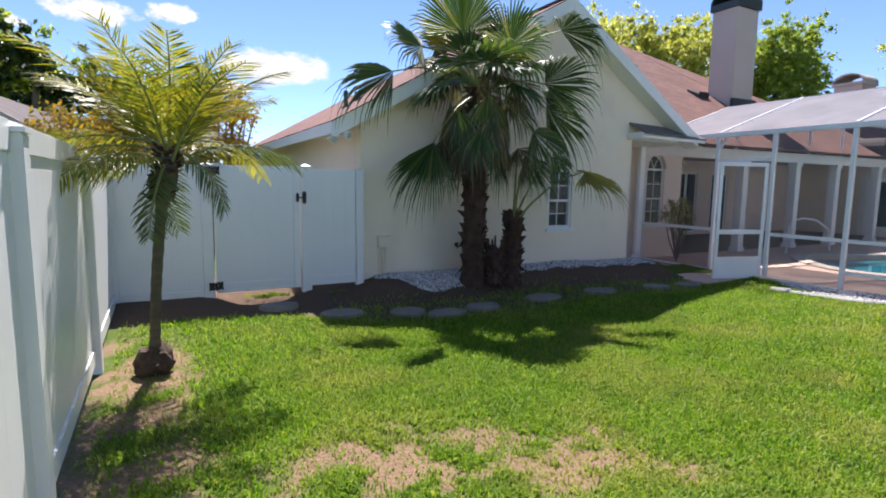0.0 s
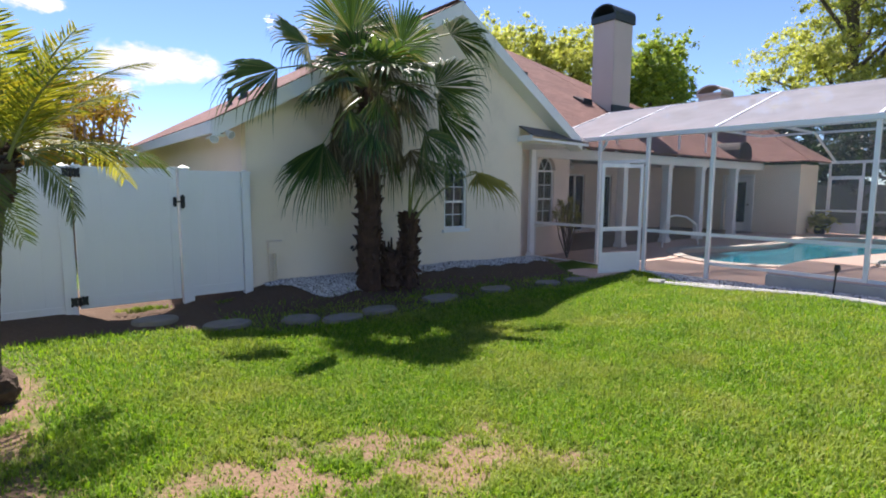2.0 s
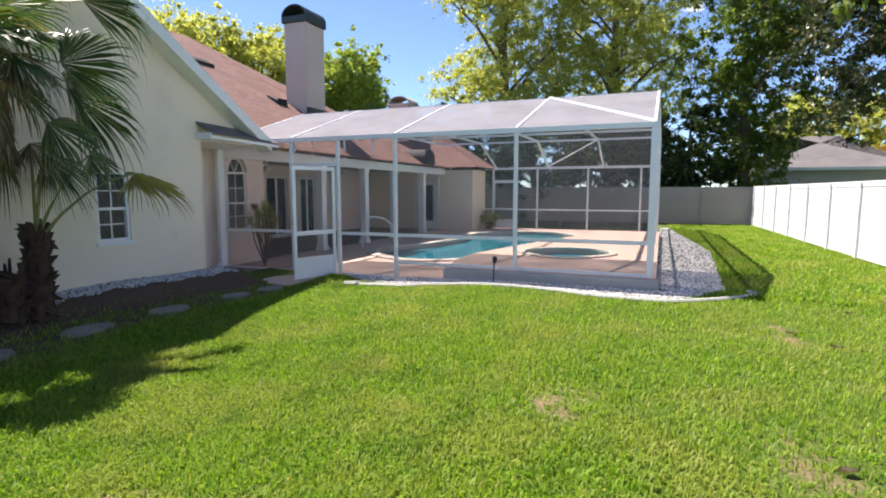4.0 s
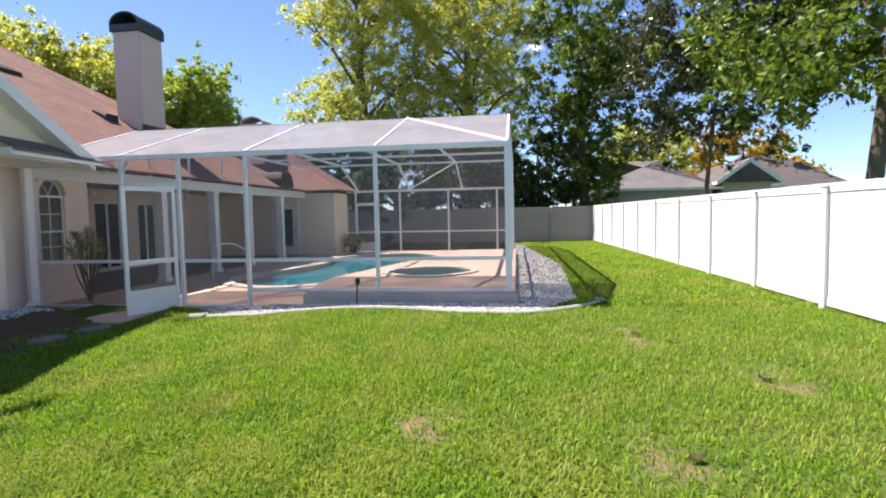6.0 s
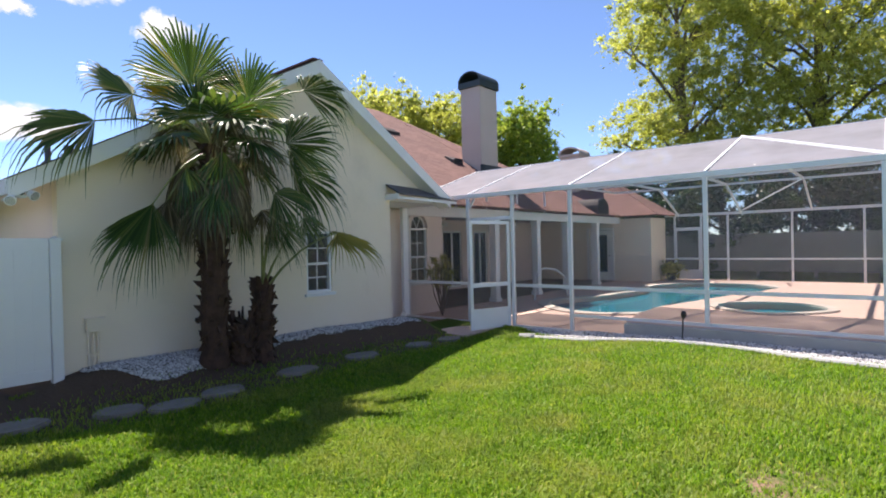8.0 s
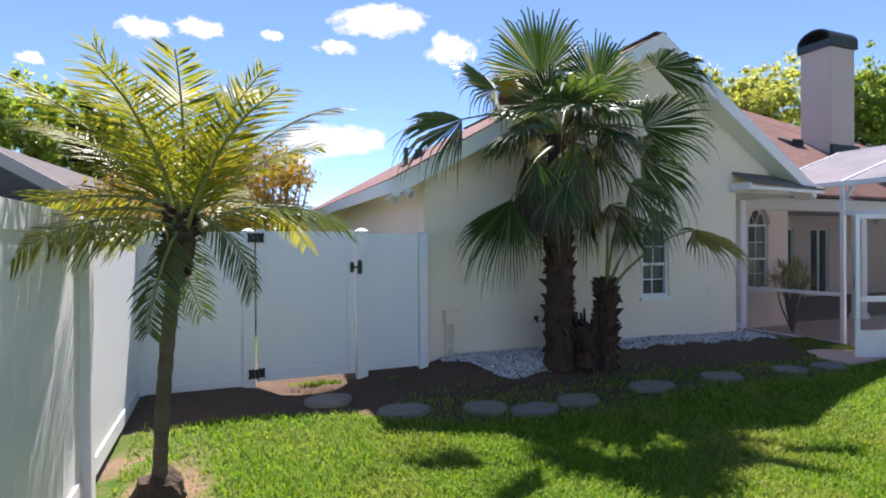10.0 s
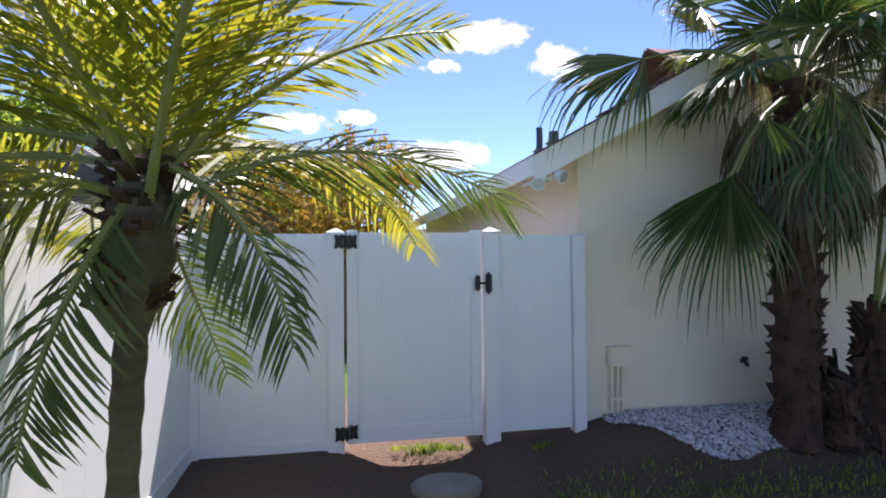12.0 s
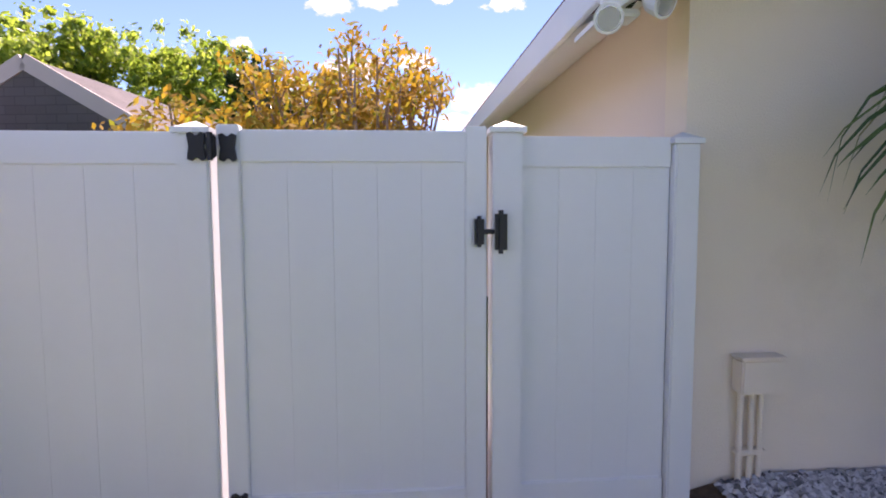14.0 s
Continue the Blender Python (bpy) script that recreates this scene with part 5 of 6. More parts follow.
pruned_hedge((1.2, 13.2, 0), "pruned bush with tan stems and bronze leaves beyond the gate", random.Random(17))
pruned_hedge((-0.5, 12.8, -0.9), "lower pruned bush with bronze and green leaves beyond the fence", random.Random(18))


# ---- neighbouring houses ----
def neighbour(label, x0, x1, y0, y1, eave, peak, roof, along="x", hip=True, trim=None):
    trim = trim or TRIM
    h = thing("house", label, "house", at=((x0 + x1) / 2, (y0 + y1) / 2, 0))
    part("wall", boxed(x0, x1, y0, y1, -0.2, eave), NEIGHBOUR, h)
    o = 0.5
    a, b, c, d = x0 - o, x1 + o, y0 - o, y1 + o
    bm = bmesh.new()
    uv = bm.loops.layers.uv.new("UVMap")
    if along == "x":
        k = (d - c) / 2 if hip else 0.0
        r0, r1 = (a + k, (c + d) / 2, peak), (b - k, (c + d) / 2, peak)
        faces = [((a, c, eave), (b, c, eave), r1, r0), ((b, d, eave), (a, d, eave), r0, r1), ((a, d, eave), (a, c, eave), r0), ((b, c, eave), (b, d, eave), r1)]
    else:
        k = (b - a) / 2 if hip else 0.0
        r0, r1 = ((a + b) / 2, c + k, peak), ((a + b) / 2, d - k, peak)
        faces = [((b, c, eave), (b, d, eave), r1, r0), ((a, d, eave), (a, c, eave), r0, r1), ((a, c, eave), (b, c, eave), r0), ((b, d, eave), (a, d, eave), r1)]
    faces.append(((a, c, eave - 0.02), (a, d, eave - 0.02), (b, d, eave - 0.02), (b, c, eave - 0.02)))
    for f in faces:
        face = bm.faces.new([bm.verts.new(p) for p in f])
        face.normal_update()
        n = face.normal
        ac = n.cross(Vector((0, 0, 1)))
        ac = ac.normalized() if ac.length > 1e-3 else Vector((1, 0, 0))
        up = ac.cross(n)
        for l in face.loops:
            l[uv].uv = (l.vert.co.dot(ac), l.vert.co.dot(up))
    part("roof", bm, roof, h)
    if not hip:
        for e in ((a, b) if along == "x" else (c, d)):
            for k in ((c, d) if along == "x" else (a, b)):
                p, q = ((e, k, eave - 0.08), (e, (c + d) / 2, peak - 0.08)) if along == "x" else ((k, e, eave - 0.08), ((a + b) / 2, e, peak - 0.08))
                part("rake_board", barred(p, q, 0.05, 0.24), trim, h)
    for q in (((a, c), (b, c)), ((b, c), (b, d)), ((b, d), (a, d)), ((a, d), (a, c))):
        if not hip and (q[0][0] == q[1][0]) == (along == "x"):
            continue
        part("fascia", barred((*q[0], eave - 0.08), (*q[1], eave - 0.08), 0.04, 0.18), TRIM, h)
    return h


neighbour("neighbouring house with a grey shingle hip roof behind the fence", 40, 50, -13.4, -6.0, 3.0, 5.3, ROOF_GREY, "y")
neighbour("neighbouring gabled house front with white trim", 39.6, 47, -16.9, -13.9, 3.3, 4.75, ROOF_TAN, "x", False)
neighbour("neighbouring house with a tan hip roof beyond the fence", 44, 55, -23.5, -16.2, 3.2, 6.2, ROOF_TAN, "x")
turned_house = neighbour("neighbouring house with a brown gabled roof beyond the side fence", -6.05, -1.85, 14.5, 22.5, 2.32, 3.83, ROOF_TAN, "y", False, CHIMNEY)
turned_house.matrix_basis = pose(-3.95, 14.0, 0, 0, 0, -7) @ pose(3.95, -14.0, 0) @ turned_house.matrix_basis
neighbour("low front roof of the neighbouring house beyond the fence", -10.5, -4.7, 10.9, 13.4, 2.2, 3.25, ROOF_TAN, "x", False, CAP)
panel = thing("solar_panel", "dark blue solar panel on the neighbouring roof", "solar panel", at=(-6.6, 11.4, 2.7))
bm = box(bmesh.new(), -8.4, -4.9, -0.95, 0.95, 0.0, 0.04, None)
bm.transform(pose(0, 11.35, 2.72, 31.0, 0, 0))
part("cells", bm, SOLAR, panel)


# ---- clouds ----
def cloud(az, rise, wide, tall, seed):
    """A flat far-off patch of cloud."""
    far = 900.0
    a = radians(az)
    bm = bmesh.new()
    n = 28
    bm.faces.new([bm.verts.new((math.cos(math.tau * i / n), math.sin(math.tau * i / n), 0)) for i in range(n)])
    c = tagged(part("cloud", bm, CLOUD), "small white fair-weather cloud in a blue sky", "cloud", group="clouds", kind="structure")
    p = Vector((math.sin(a) * far, math.cos(a) * far, rise * far))
    c.matrix_basis = Matrix.Translation(p) @ pose(0, 0, 0, 90, 0, -az) @ Matrix.Diagonal((far * math.tan(radians(wide / 2)), far * math.tan(radians(tall / 2)), 1, 1))


for i, (az, rise, wide, tall) in enumerate(((-4.5, 0.255, 9, 3.2), (-10.5, 0.222, 5, 1.8), (10.8, 0.2, 15, 5.0), (15.5, 0.42, 14, 5.0), (22.9, 0.368, 8, 5.0), (-7, 0.36, 7, 3.0), (11.0, 0.366, 6, 2.2),
                                            (-2.2, 0.375, 6.5, 2.8), (4.6, 0.378, 3.2, 1.8), (1.8, 0.268, 6.5, 2.4), (-15.4, 0.285, 3.0, 1.6), (-33, 0.24, 8, 2.0), (6.5, 0.16, 8, 2.4), (92, 0.3, 3, 1.0), (-60, 0.3, 14, 5), (150, 0.3, 16, 6), (200, 0.35, 14, 5))):
    cloud(az, rise, wide, tall, i)


# ---- grass ----
def build_grass():
    g = np.random.default_rng(4)
    P = np.concatenate([
        np.stack([g.uniform(0.05, 10.3, 170000), g.uniform(-4.7, 6.4, 170000)], 1),
        np.stack([g.uniform(10.0, 29.2, 42000), g.uniform(-4.6, -0.5, 42000)], 1),
        np.stack([g.normal(3.4, 2.3, 230000), g.normal(2.7, 1.9, 230000)], 1)])
    P = P[(P[:, 0] > 0.06) & (P[:, 1] < 6.7) & ((P[:, 0] < 10.2) | (P[:, 1] < -0.4))]
    keep, Z, W = [], [], []
    u = g.random(len(P))
    for i, (x, y) in enumerate(P):
        b, bed = bareness(x, y)
        ok = u[i] > max(min(0.8, b * 1.7), bed * (0.72 if x > 2.4 and y < 6.7 else 1.4)) and not gravelled(x, y)
        if 8.9 < x < 10.3 and 5.85 < y < 7.35:
            ok = False
        keep.append(ok)
        W.append(b)
        Z.append(height(x, y) if ok else 0)
    keep, W = np.array(keep), np.array(W)
    P, Z = P[keep], np.array(Z)[keep]
    n = len(P)
    ln = g.uniform(0.03, 0.075, n) * np.where(P[:, 0] > 10, 1.3, 1.0)
    ln *= 1 - 0.55 * np.minimum(1, W[keep] * 1.6)
    a = g.uniform(0, math.tau, n)
    lean = g.uniform(0.15, 0.95, n)
    w = g.uniform(0.003, 0.0058, n) * np.where(P[:, 0] > 10, 2.2, 1.0)
    d = np.stack([np.cos(a), np.sin(a), np.zeros(n)], 1)
    s = np.stack([-np.sin(a), np.cos(a), np.zeros(n)], 1)
    base = np.stack([P[:, 0], P[:, 1], Z - 0.005], 1)
    midp = base + d * (ln * lean * 0.45)[:, None] + np.array([0, 0, 1]) * (ln * 0.62)[:, None]
    tip = base + d * (ln * lean * 1.1)[:, None] + np.array([0, 0, 1]) * (ln * (1 - 0.35 * lean))[:, None]
    sw = s * w[:, None]
    co = np.stack([base - sw, base + sw, midp + sw * 0.9, midp - sw * 0.9, tip], 1).reshape(-1, 3)
    k = np.arange(n, dtype=np.int32)[:, None] * 5
    loops = np.concatenate([k + np.array([[0, 1, 2, 3]], dtype=np.int32), k + np.array([[3, 2, 4]], dtype=np.int32)], 1).ravel()
    starts = (np.arange(n, dtype=np.int32)[:, None] * 7 + np.array([[0, 4]], dtype=np.int32)).ravel()
    me = bpy.data.meshes.new("grass")
    me.vertices.add(len(co))
    me.vertices.foreach_set("co", co.astype(np.float32).ravel())
    me.loops.add(len(loops))
    me.loops.foreach_set("vertex_index", loops)
    me.polygons.add(len(starts))
    me.polygons.foreach_set("loop_start", starts)
    me.update(calc_edges=True)
    me.materials.append(GRASS_BLADE)
    return tagged(new("grass", me), "bright green lawn grass with thin worn spots", "grass", kind="stuff")


GRAVEL_EDGE = ((10.3, 5.6), (9.75, 4.7), (9.5, 3.9), (9.75, 3.1), (9.75, 1.6), (9.45, 0.4), (9.55, -0.5), (10.5, -1.2), (16.5, -1.45), (26.0, -0.55), (26.0, -0.2), (10.25, -0.2), (10.25, 5.6))


def inside(x, y, poly):
    r = False
    for i in range(len(poly)):
        (xa, ya), (xb, yb) = poly[i - 1], poly[i]
        if (ya > y) != (yb > y) and x < (xb - xa) * (y - ya) / (yb - ya) + xa:
            r = not r
    return r


def gravelled(x, y):
    return 9.0 < x < 26.1 and -1.6 < y < 5.7 and inside(x, y, GRAVEL_EDGE)


def stones(points, sizes, g, name, label):
    """Many small angular stones in one mesh."""
    base = np.array([(1, 0, 0), (-1, 0, 0), (0, 1, 0), (0, -1, 0), (0, 0, 1), (0, 0, -1)], float)
    tri = np.array([(0, 2, 4), (2, 1, 4), (1, 3, 4), (3, 0, 4), (2, 0, 5), (1, 2, 5), (3, 1, 5), (0, 3, 5)])
    n = len(points)
    co = base[None] * g.uniform(0.6, 1.25, (n, 6, 1)) * (sizes[:, None, None] * np.array([1, 0.8, 0.6]))
    a = g.uniform(0, math.tau, n)
    rot = np.zeros((n, 3, 3))
    rot[:, 0, 0], rot[:, 0, 1], rot[:, 1, 0], rot[:, 1, 1], rot[:, 2, 2] = np.cos(a), -np.sin(a), np.sin(a), np.cos(a), 1
    co = np.einsum("nij,nkj->nki", rot, co) + points[:, None, :]
    f = (np.arange(n)[:, None, None] * 6 + tri[None]).reshape(-1, 3)
    me = bpy.data.meshes.new(name)
    me.from_pydata(co.reshape(-1, 3).tolist(), [], f.tolist())
    me.materials.append(GRAVEL)
    return tagged(new(name, me), label, "gravel", kind="stuff")


def build_gravel():
    g = np.random.default_rng(8)
    pts = []
    while len(pts) < 15000:
        x, y = g.uniform(9.3, 26), g.uniform(-1.5, 5.7)
        if g.random() < (1.0 if x < 13 else 0.35) and gravelled(x, y):
            pts.append((x, y, height(x, y) + 0.012))
    stones(np.array(pts), g.uniform(0.018, 0.036, len(pts)), g, "gravel", "white gravel strip round the pool enclosure")
    pts = []
    while len(pts) < 9000:
        x, y = g.uniform(3.3, 8.9), g.uniform(6.25, 7.4)
        edge = 7.25 - 0.62 * smoothstep(3.3, 3.85, x) + 0.12 * smoothstep(4.3, 5.0, x) + 0.2 * smoothstep(5.4, 6.0, x) + 0.04 * math.sin(x * 9)
        if y > edge and g.random() < (1.0 if x < 4.9 else 0.5):
            pts.append((x, y, height(x, y) + 0.010))
    stones(np.array(pts), g.uniform(0.014, 0.032, len(pts)), g, "gravel", "white gravel bed at the foot of the gable wall")


build_grass()
build_gravel()


def gravel_edging():
    e = thing("bed_edging", "pale curb edging between the lawn and the gravel", "edging", kind="structure")
    pts = ring([(9.62, 4.8), (9.4, 3.9), (9.63, 3.1), (9.65, 1.6), (9.35, 0.4), (9.45, -0.6), (10.5, -1.3)], 70)[:60]
    bm = bmesh.new()
    tube(bm, [(x, y, height(x, y) + 0.01) for x, y in pts], [0.045] * len(pts), 8)
    part("curb", bm, CONCRETE, e)


gravel_edging()


def stepping_stone(x, y, rx, ry, rng):
    s = thing("stepping_stone", "flat rounded concrete stepping stone beside the lawn", "stone", group="stepping stones of the path", at=(x, y, height(x, y)))
    z = height(x, y)
    bm = bmesh.new()
    out = [(x + math.cos(a) * rx * rng.uniform(0.9, 1.06), y + math.sin(a) * ry * rng.uniform(0.9, 1.06)) for a in [math.tau * i / 16 for i in range(16)]]
    prism(bm, out, "z", z - 0.03, z + 0.035)
    bmesh.ops.bevel(bm, geom=[e for e in bm.edges if all(v.co.z > z for v in e.verts)], offset=0.014, segments=2, affect="EDGES")
    part("slab", bm, STONE, s)


SR = random.Random(3)
for x, y in ((1.76, 6.62), (2.42, 6.14), (3.25, 6.0), (3.72, 5.78), (4.3, 5.85), (5.35, 5.88), (6.45, 5.88), (7.65, 5.86), (8.5, 5.9)):
    stepping_stone(x, y, SR.uniform(0.24, 0.3), SR.uniform(0.17, 0.22), SR)


# ---- things on the wall ----
def flood_light():
    f = thing("flood_light", "twin round floodlight under the eave, lamps pointing out", "lamp", at=(2.72, 7.2, 2.05))
    part("junction_plate", boxed(2.66, 2.78, 7.16, 7.28, rake(2.6) - 0.14, rake(2.6) - 0.111, 0.006), TRIM, f)
    for px_, pz in ((2.63, 2.19), (2.81, 2.25)):
        c = Vector((px_, 7.10, pz - 0.02))
        bm = bmesh.new()
        tube(bm, [(2.72, 7.2, rake(2.6) - 0.13), (2.72 + (px_ - 2.72) * 0.5, 7.17, pz + 0.02), c], [0.011] * 3, 8)
        part("arm", bm, BLACK, f)
        d = Vector(((px_ - 2.72) * 3, -0.6, -0.3)).normalized()
        bm = bmesh.new()
        tube(bm, [c - d * 0.05, c - d * 0.02, c + d * 0.02, c + d * 0.05], [0.022, 0.042, 0.052, 0.056], 18)
        head = part("lamp_head", bm, ALU, f)
        bm = bmesh.new()
        tube(bm, [c + d * 0.051, c + d * 0.058], [0.046, 0.042], 18)
        part("lens", bm, LAMPGLASS, head)


flood_light()


def meter_box():
    b = thing("conduit_box", "small cream electrical box with conduits on the wall", "electrical box", at=(3.5, WY, 0.6))
    part("body", boxed(3.37, 3.57, WY - 0.09, WY - 0.003, 0.60, 0.76, 0.008), STUCCO, b)
    part("lid", boxed(3.36, 3.58, WY - 0.10, WY - 0.003, 0.763, 0.775, 0.003), STUCCO, b)
    for x in (3.40, 3.455, 3.50):
        bm = bmesh.new()
        tube(bm, [(x, WY - 0.035, 0.6), (x, WY - 0.035, 0.02)], [0.014] * 2, 10)
        part("conduit", bm, STUCCO, b)
    part("clamp", boxed(3.385, 3.525, WY - 0.055, WY - 0.003, 0.30, 0.325, 0.004), STUCCO, b)


meter_box()


def spigot():
    s = thing("garden_tap", "small dark garden tap on the stucco wall", "tap", at=(4.73, WY, 0.58))
    bm = bmesh.new()
    tube(bm, [(4.73, WY - 0.003, 0.58), (4.73, WY - 0.06, 0.58), (4.73, WY - 0.085, 0.55)], [0.018, 0.016, 0.018], 10)
    part("spout", bm, BLACK, s)
    bm = bmesh.new()
    tube(bm, [(4.73, WY - 0.05, 0.60), (4.73, WY - 0.05, 0.625)], [0.03, 0.03], 10)
    part("handle", bm, BLACK, s)


spigot()


def downspout():
    d = thing("downspout", "white rain downpipe at the corner of the enclosure", "downspout", at=(10.27, 8.62, 0))
    part("pipe", boxed(10.10, 10.25, 8.53, 8.63, -0.02, 2.46, 0.012), ALU, d)
    part("elbow", barred((10.18, 8.59, 0.03), (10.0, 8.5, -0.06), 0.11, 0.08), ALU, d)


downspout()


def patio_shrub():
    rng = random.Random(9)
    z0 = DZ
    p = thing("potted_shrub", "sparse leggy shrub with spiky yellowish leaves by the screen", "plant", at=(10.9, 8.1, z0))
    c = Vector((10.95, 8.1, z0))
    bm = bmesh.new()
    tips = []
    for i in range(16):
        a = rng.uniform(0, math.tau)
        e = c + Vector((math.cos(a) * rng.uniform(0.1, 0.4), math.sin(a) * rng.uniform(0.1, 0.4), rng.uniform(0.7, 1.35)))
        tube(bm, [c, c.lerp(e, 0.5) + Vector((rng.uniform(-0.08, 0.08), 0, 0)), e], [0.018, 0.014, 0.009], 6)
        tips.append(e)
    part("branchwork", bm, BARK, p)
    for e in tips:
        bm = bmesh.new()
        for k in range(34):
            d = Vector((rng.gauss(0, 1), rng.gauss(0, 1), rng.gauss(0.35, 0.7))).normalized()
            s = d.cross(Vector((0.1, 0.2, 1))).normalized() * 0.016
            ln = rng.uniform(0.16, 0.32)
            v = [bm.verts.new(q) for q in (e, e + d * ln * 0.5 + s, e + d * ln + Vector((0, 0, -0.05)), e + d * ln * 0.5 - s)]
            bm.faces.new(v)
        part("leaf_tuft", bm, SHRUB_LEAF, p)


patio_shrub()


def path_light():
    t = thing("garden_stake_light", "small black stake light in the gravel", "lamp", at=(10.02, 2.4, -0.1))
    bm = bmesh.new()
    tube(bm, [(10.02, 2.4, height(10.02, 2.4) - 0.05), (10.02, 2.38, 0.34)], [0.012, 0.012], 8)
    part("stake", bm, BLACK, t)
    bm = bmesh.new()
    tube(bm, [(10.02, 2.38, 0.34), (10.02, 2.37, 0.40), (10.02, 2.37, 0.45)], [0.025, 0.045, 0.03], 12)
    part("lamp_head", bm, BLACK, t)


path_light()


def hand_rail():
    r = thing("pool_handrail", "curved white metal handrail by the pool", "rail", at=(15.2, 7.9, DZ))
    bm = bmesh.new()
    tube(bm, [(15.0, 7.95, DZ), (15.0, 7.93, 0.55), (15.1, 7.92, 0.72), (15.5, 7.9, 0.80), (16.1, 7.86, 0.74), (16.6, 7.8, 0.5), (16.75, 7.78, DZ)], [0.024] * 7, 10)
    part("rail", bm, ALU, r)


hand_rail()


def patio_lamp(x, y, z, label):
    f = thing("ceiling_lamp", label, "lamp", group="patio lamps", at=(x, y, z))
    bm = bmesh.new()
    tube(bm, [(x, y, 2.497), (x, y, z + 0.1)], [0.02, 0.02], 8)
    part("stem", bm, TRIM, f)
    bm = bmesh.new()
    tube(bm, [(x, y, z + 0.1), (x, y, z + 0.04), (x, y, z - 0.04)], [0.06, 0.12, 0.09], 14)
    part("shade", bm, LAMPWHITE, f)


patio_lamp(12.5, 9.6, 2.26, "white glass lamp hanging from the patio ceiling")
patio_lamp(13.6, 10.2, 2.18, "white glass lamp hanging from the patio ceiling")
patio_lamp(17.5, 10.2, 2.18, "white glass lamp hanging from the patio ceiling")


def pot_plant():
    rng = random.Random(31)
    c = Vector((24.6, 7.0, DZ))
    p = thing("pot_plant", "bushy green and yellow plant by the far screen door", "plant", at=c)
    bm = bmesh.new()
    tube(bm, [c, c + Vector((0, 0, 0.3))], [0.16, 0.2], 16)
    part("pot", bm, BLACK, p)
    bm = bmesh.new()
    for k in range(240):
        e = c + Vector((rng.gauss(0, 0.2), rng.gauss(0, 0.2), 0.45 + rng.gauss(0, 0.16)))
        u = Vector((rng.gauss(0, 1), rng.gauss(0, 1), rng.gauss(0, 1))).normalized()
        v = u.orthogonal().normalized()
        bm.faces.new([bm.verts.new(q) for q in (e - u * 0.12, e + v * 0.05, e + u * 0.12, e - v * 0.05)])
    part("foliage", bm, SHRUB_LEAF, p)


pot_plant()


def roof_arch_vent():
    v = thing("arched_roof_vent", "dark arched louvre vent in the shingled roof", "vent", at=(21.4, 8.6, 2.6))
    bm = bmesh.new()
    cx, cz = 20.9, 2.72
    prism(bm, [(cx - 0.5, cz - 0.1), (cx + 0.5, cz - 0.1)] + [(cx + math.cos(math.pi * i / 10) * 0.5, cz + 0.1 + math.sin(math.pi * i / 10) * 0.4) for i in range(11)], "y", 8.32, 9.4)
    part("hood", bm, ROOF_TAN, v)
    bm = bmesh.new()
    prism(bm, [(cx - 0.43, cz - 0.06), (cx + 0.43, cz - 0.06)] + [(cx + math.cos(math.pi * i / 10) * 0.43, cz + 0.1 + math.sin(math.pi * i / 10) * 0.33) for i in range(11)], "y", 8.30, 8.315)
    part("louvre", bm, BLACK, v)


roof_arch_vent()


def roof_pipe(x, y, tall, r, label):
    z = rake(x) + 0.05
    v = thing("vent_pipe", label, "pipe", at=(x, y, z))
    bm = bmesh.new()
    tube(bm, [(x, y, z - 0.02), (x, y, z + tall)], [r, r], 12)
    part("pipe", bm, CAP, v)
    bm = bmesh.new()
    tube(bm, [(x, y, z + 0.0), (x, y, z + 0.04)], [r + 0.05, r + 0.012], 12)
    part("collar", bm, CAP, v)


roof_pipe(3.5, 9.3, 0.3, 0.04, "thin dark vent pipe on the gate-side roof")
roof_pipe(3.9, 9.8, 0.16, 0.07, "short wide vent pipe on the gate-side roof")


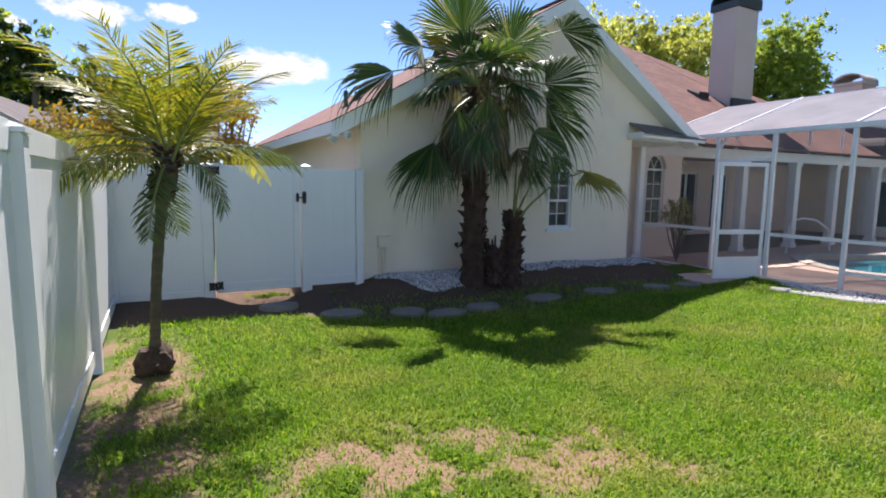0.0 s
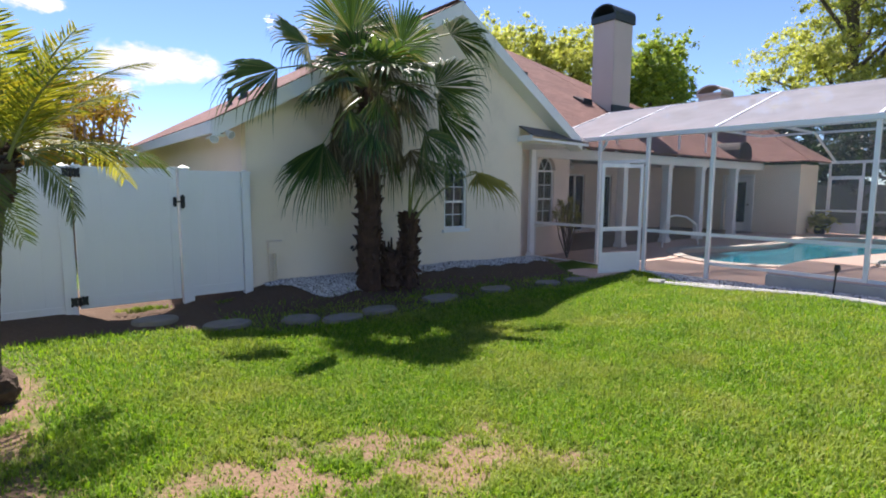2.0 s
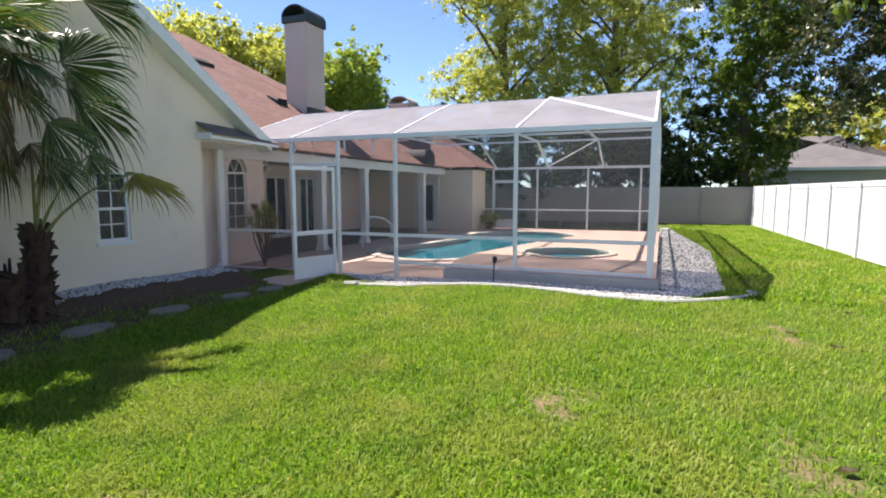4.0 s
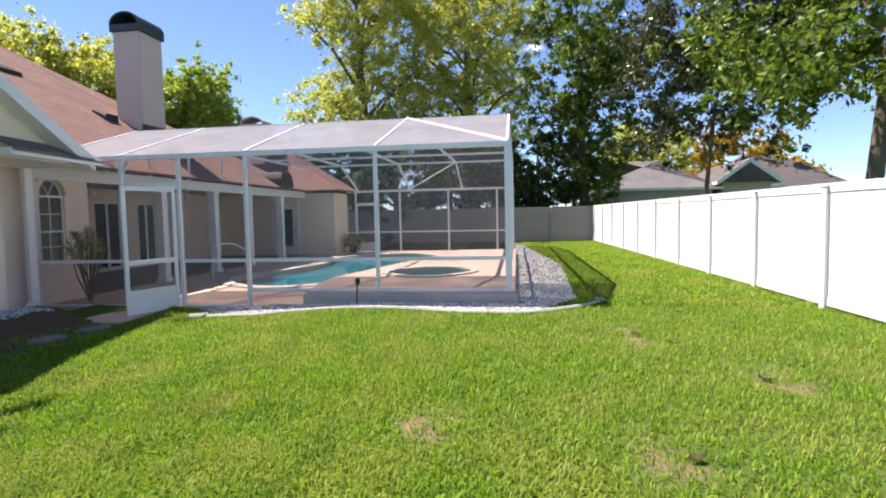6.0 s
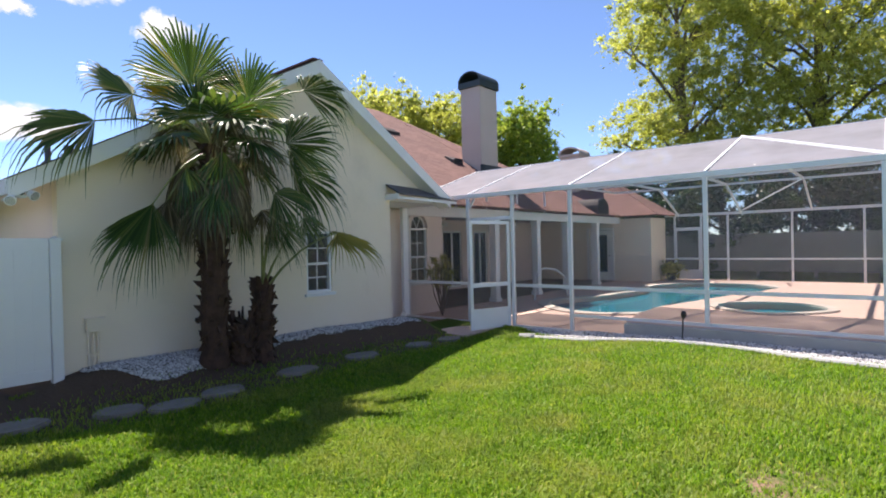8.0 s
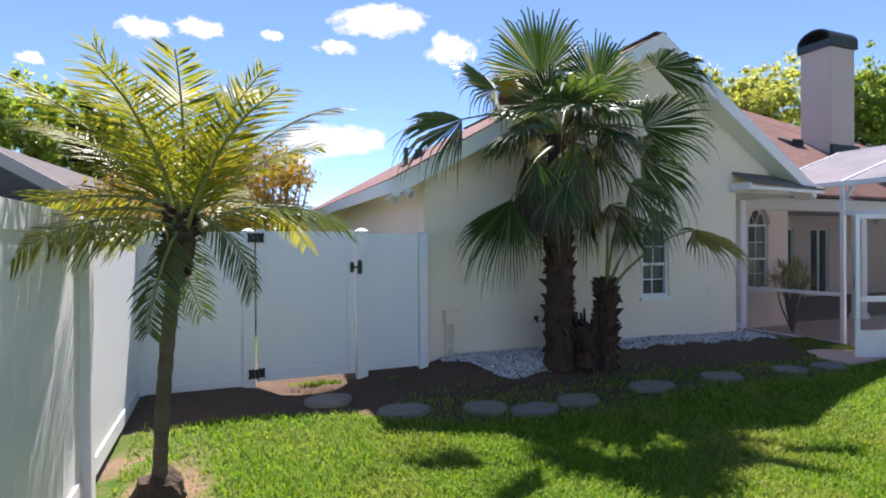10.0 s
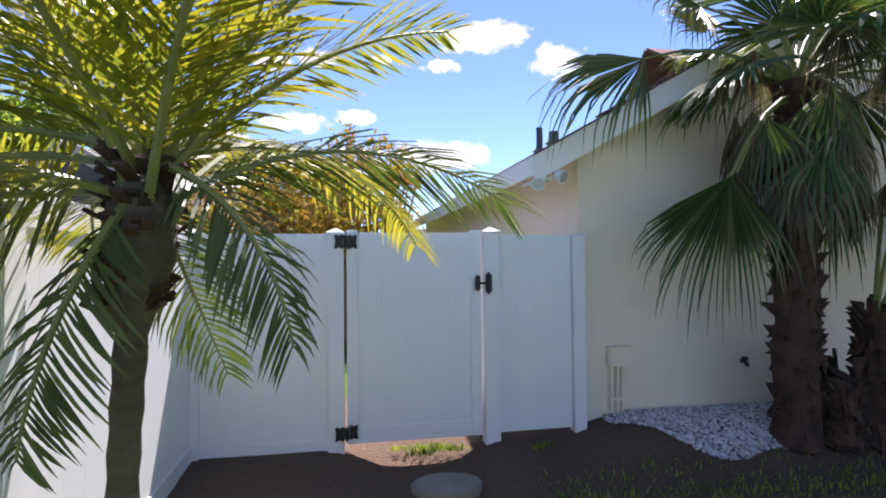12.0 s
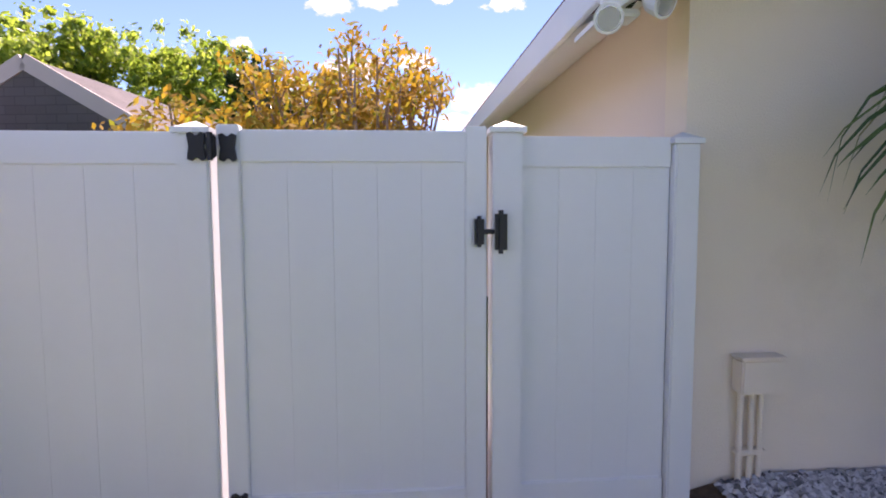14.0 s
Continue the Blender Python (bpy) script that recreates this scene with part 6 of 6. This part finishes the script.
def fallen_leaf(x, y, yaw, rng):
    z = height(x, y) + 0.02
    t = thing("fallen_leaf", "curled dry brown leaf lying on the grass", "leaf", group="fallen leaves", at=(x, y, z))
    bm = bmesh.new()
    n = 6
    rows = []
    for i in range(n + 1):
        u = i / n
        w = 0.03 * math.sin(math.pi * min(1, u * 0.92 + 0.05))
        rows.append([bm.verts.new((x + math.cos(yaw) * (u - 0.5) * 0.11 - math.sin(yaw) * k * w, y + math.sin(yaw) * (u - 0.5) * 0.11 + math.cos(yaw) * k * w, z + 0.02 * abs(k) + 0.02 * (u - 0.5) ** 2)) for k in (-1, 0, 1)])
    for a, b in zip(rows, rows[1:]):
        for k in (0, 1):
            bm.faces.new((a[k], a[k + 1], b[k + 1], b[k]))
    part("blade", bm, FAN_DRY, t)


LR = random.Random(77)
for x, y in ((4.7, -1.25), (7.95, -1.6), (7.5, -1.9), (9.4, -2.5), (6.3, -2.3), (8.6, -2.9)):
    fallen_leaf(x, y, LR.uniform(0, 6.3), LR)


def weeds(rng):
    """Low green weeds growing out of the soil at the gate's foot."""
    bm = bmesh.new()
    for cx, cy, r, count, tall in ((1.66, 7.27, 0.07, 70, 0.06), (1.78, 7.36, 0.12, 130, 0.07), (1.98, 7.33, 0.06, 60, 0.05), (1.52, 7.42, 0.06, 50, 0.05), (2.55, 7.22, 0.10, 60, 0.05), (2.8, 7.26, 0.10, 60, 0.05)):
        for i in range(count):
            a, d = rng.uniform(0, 6.283), r * rng.random() ** 0.5
            p = Vector((cx + math.cos(a) * d * 1.6, cy + math.sin(a) * d * 0.7, -0.01))
            h = tall * rng.uniform(0.5, 1.2)
            b = rng.uniform(0, 6.283)
            s = Vector((math.cos(b), math.sin(b), 0)) * rng.uniform(0.003, 0.006)
            lean = Vector((rng.uniform(-0.5, 0.5), rng.uniform(-0.5, 0.5), 1)) * h
            bm.faces.new([bm.verts.new(c) for c in (p - s, p + s, p + lean * 0.6 + s * 0.9, p + lean + Vector((0, 0, -0.15 * h)), p + lean * 0.6 - s * 0.9)])
    ob = new("weeds", mesh_of("weeds", bm, GRASS_BLADE))
    tagged(ob, "low green weeds in the soil under the gate", "weeds", kind="stuff")


weeds(random.Random(77))
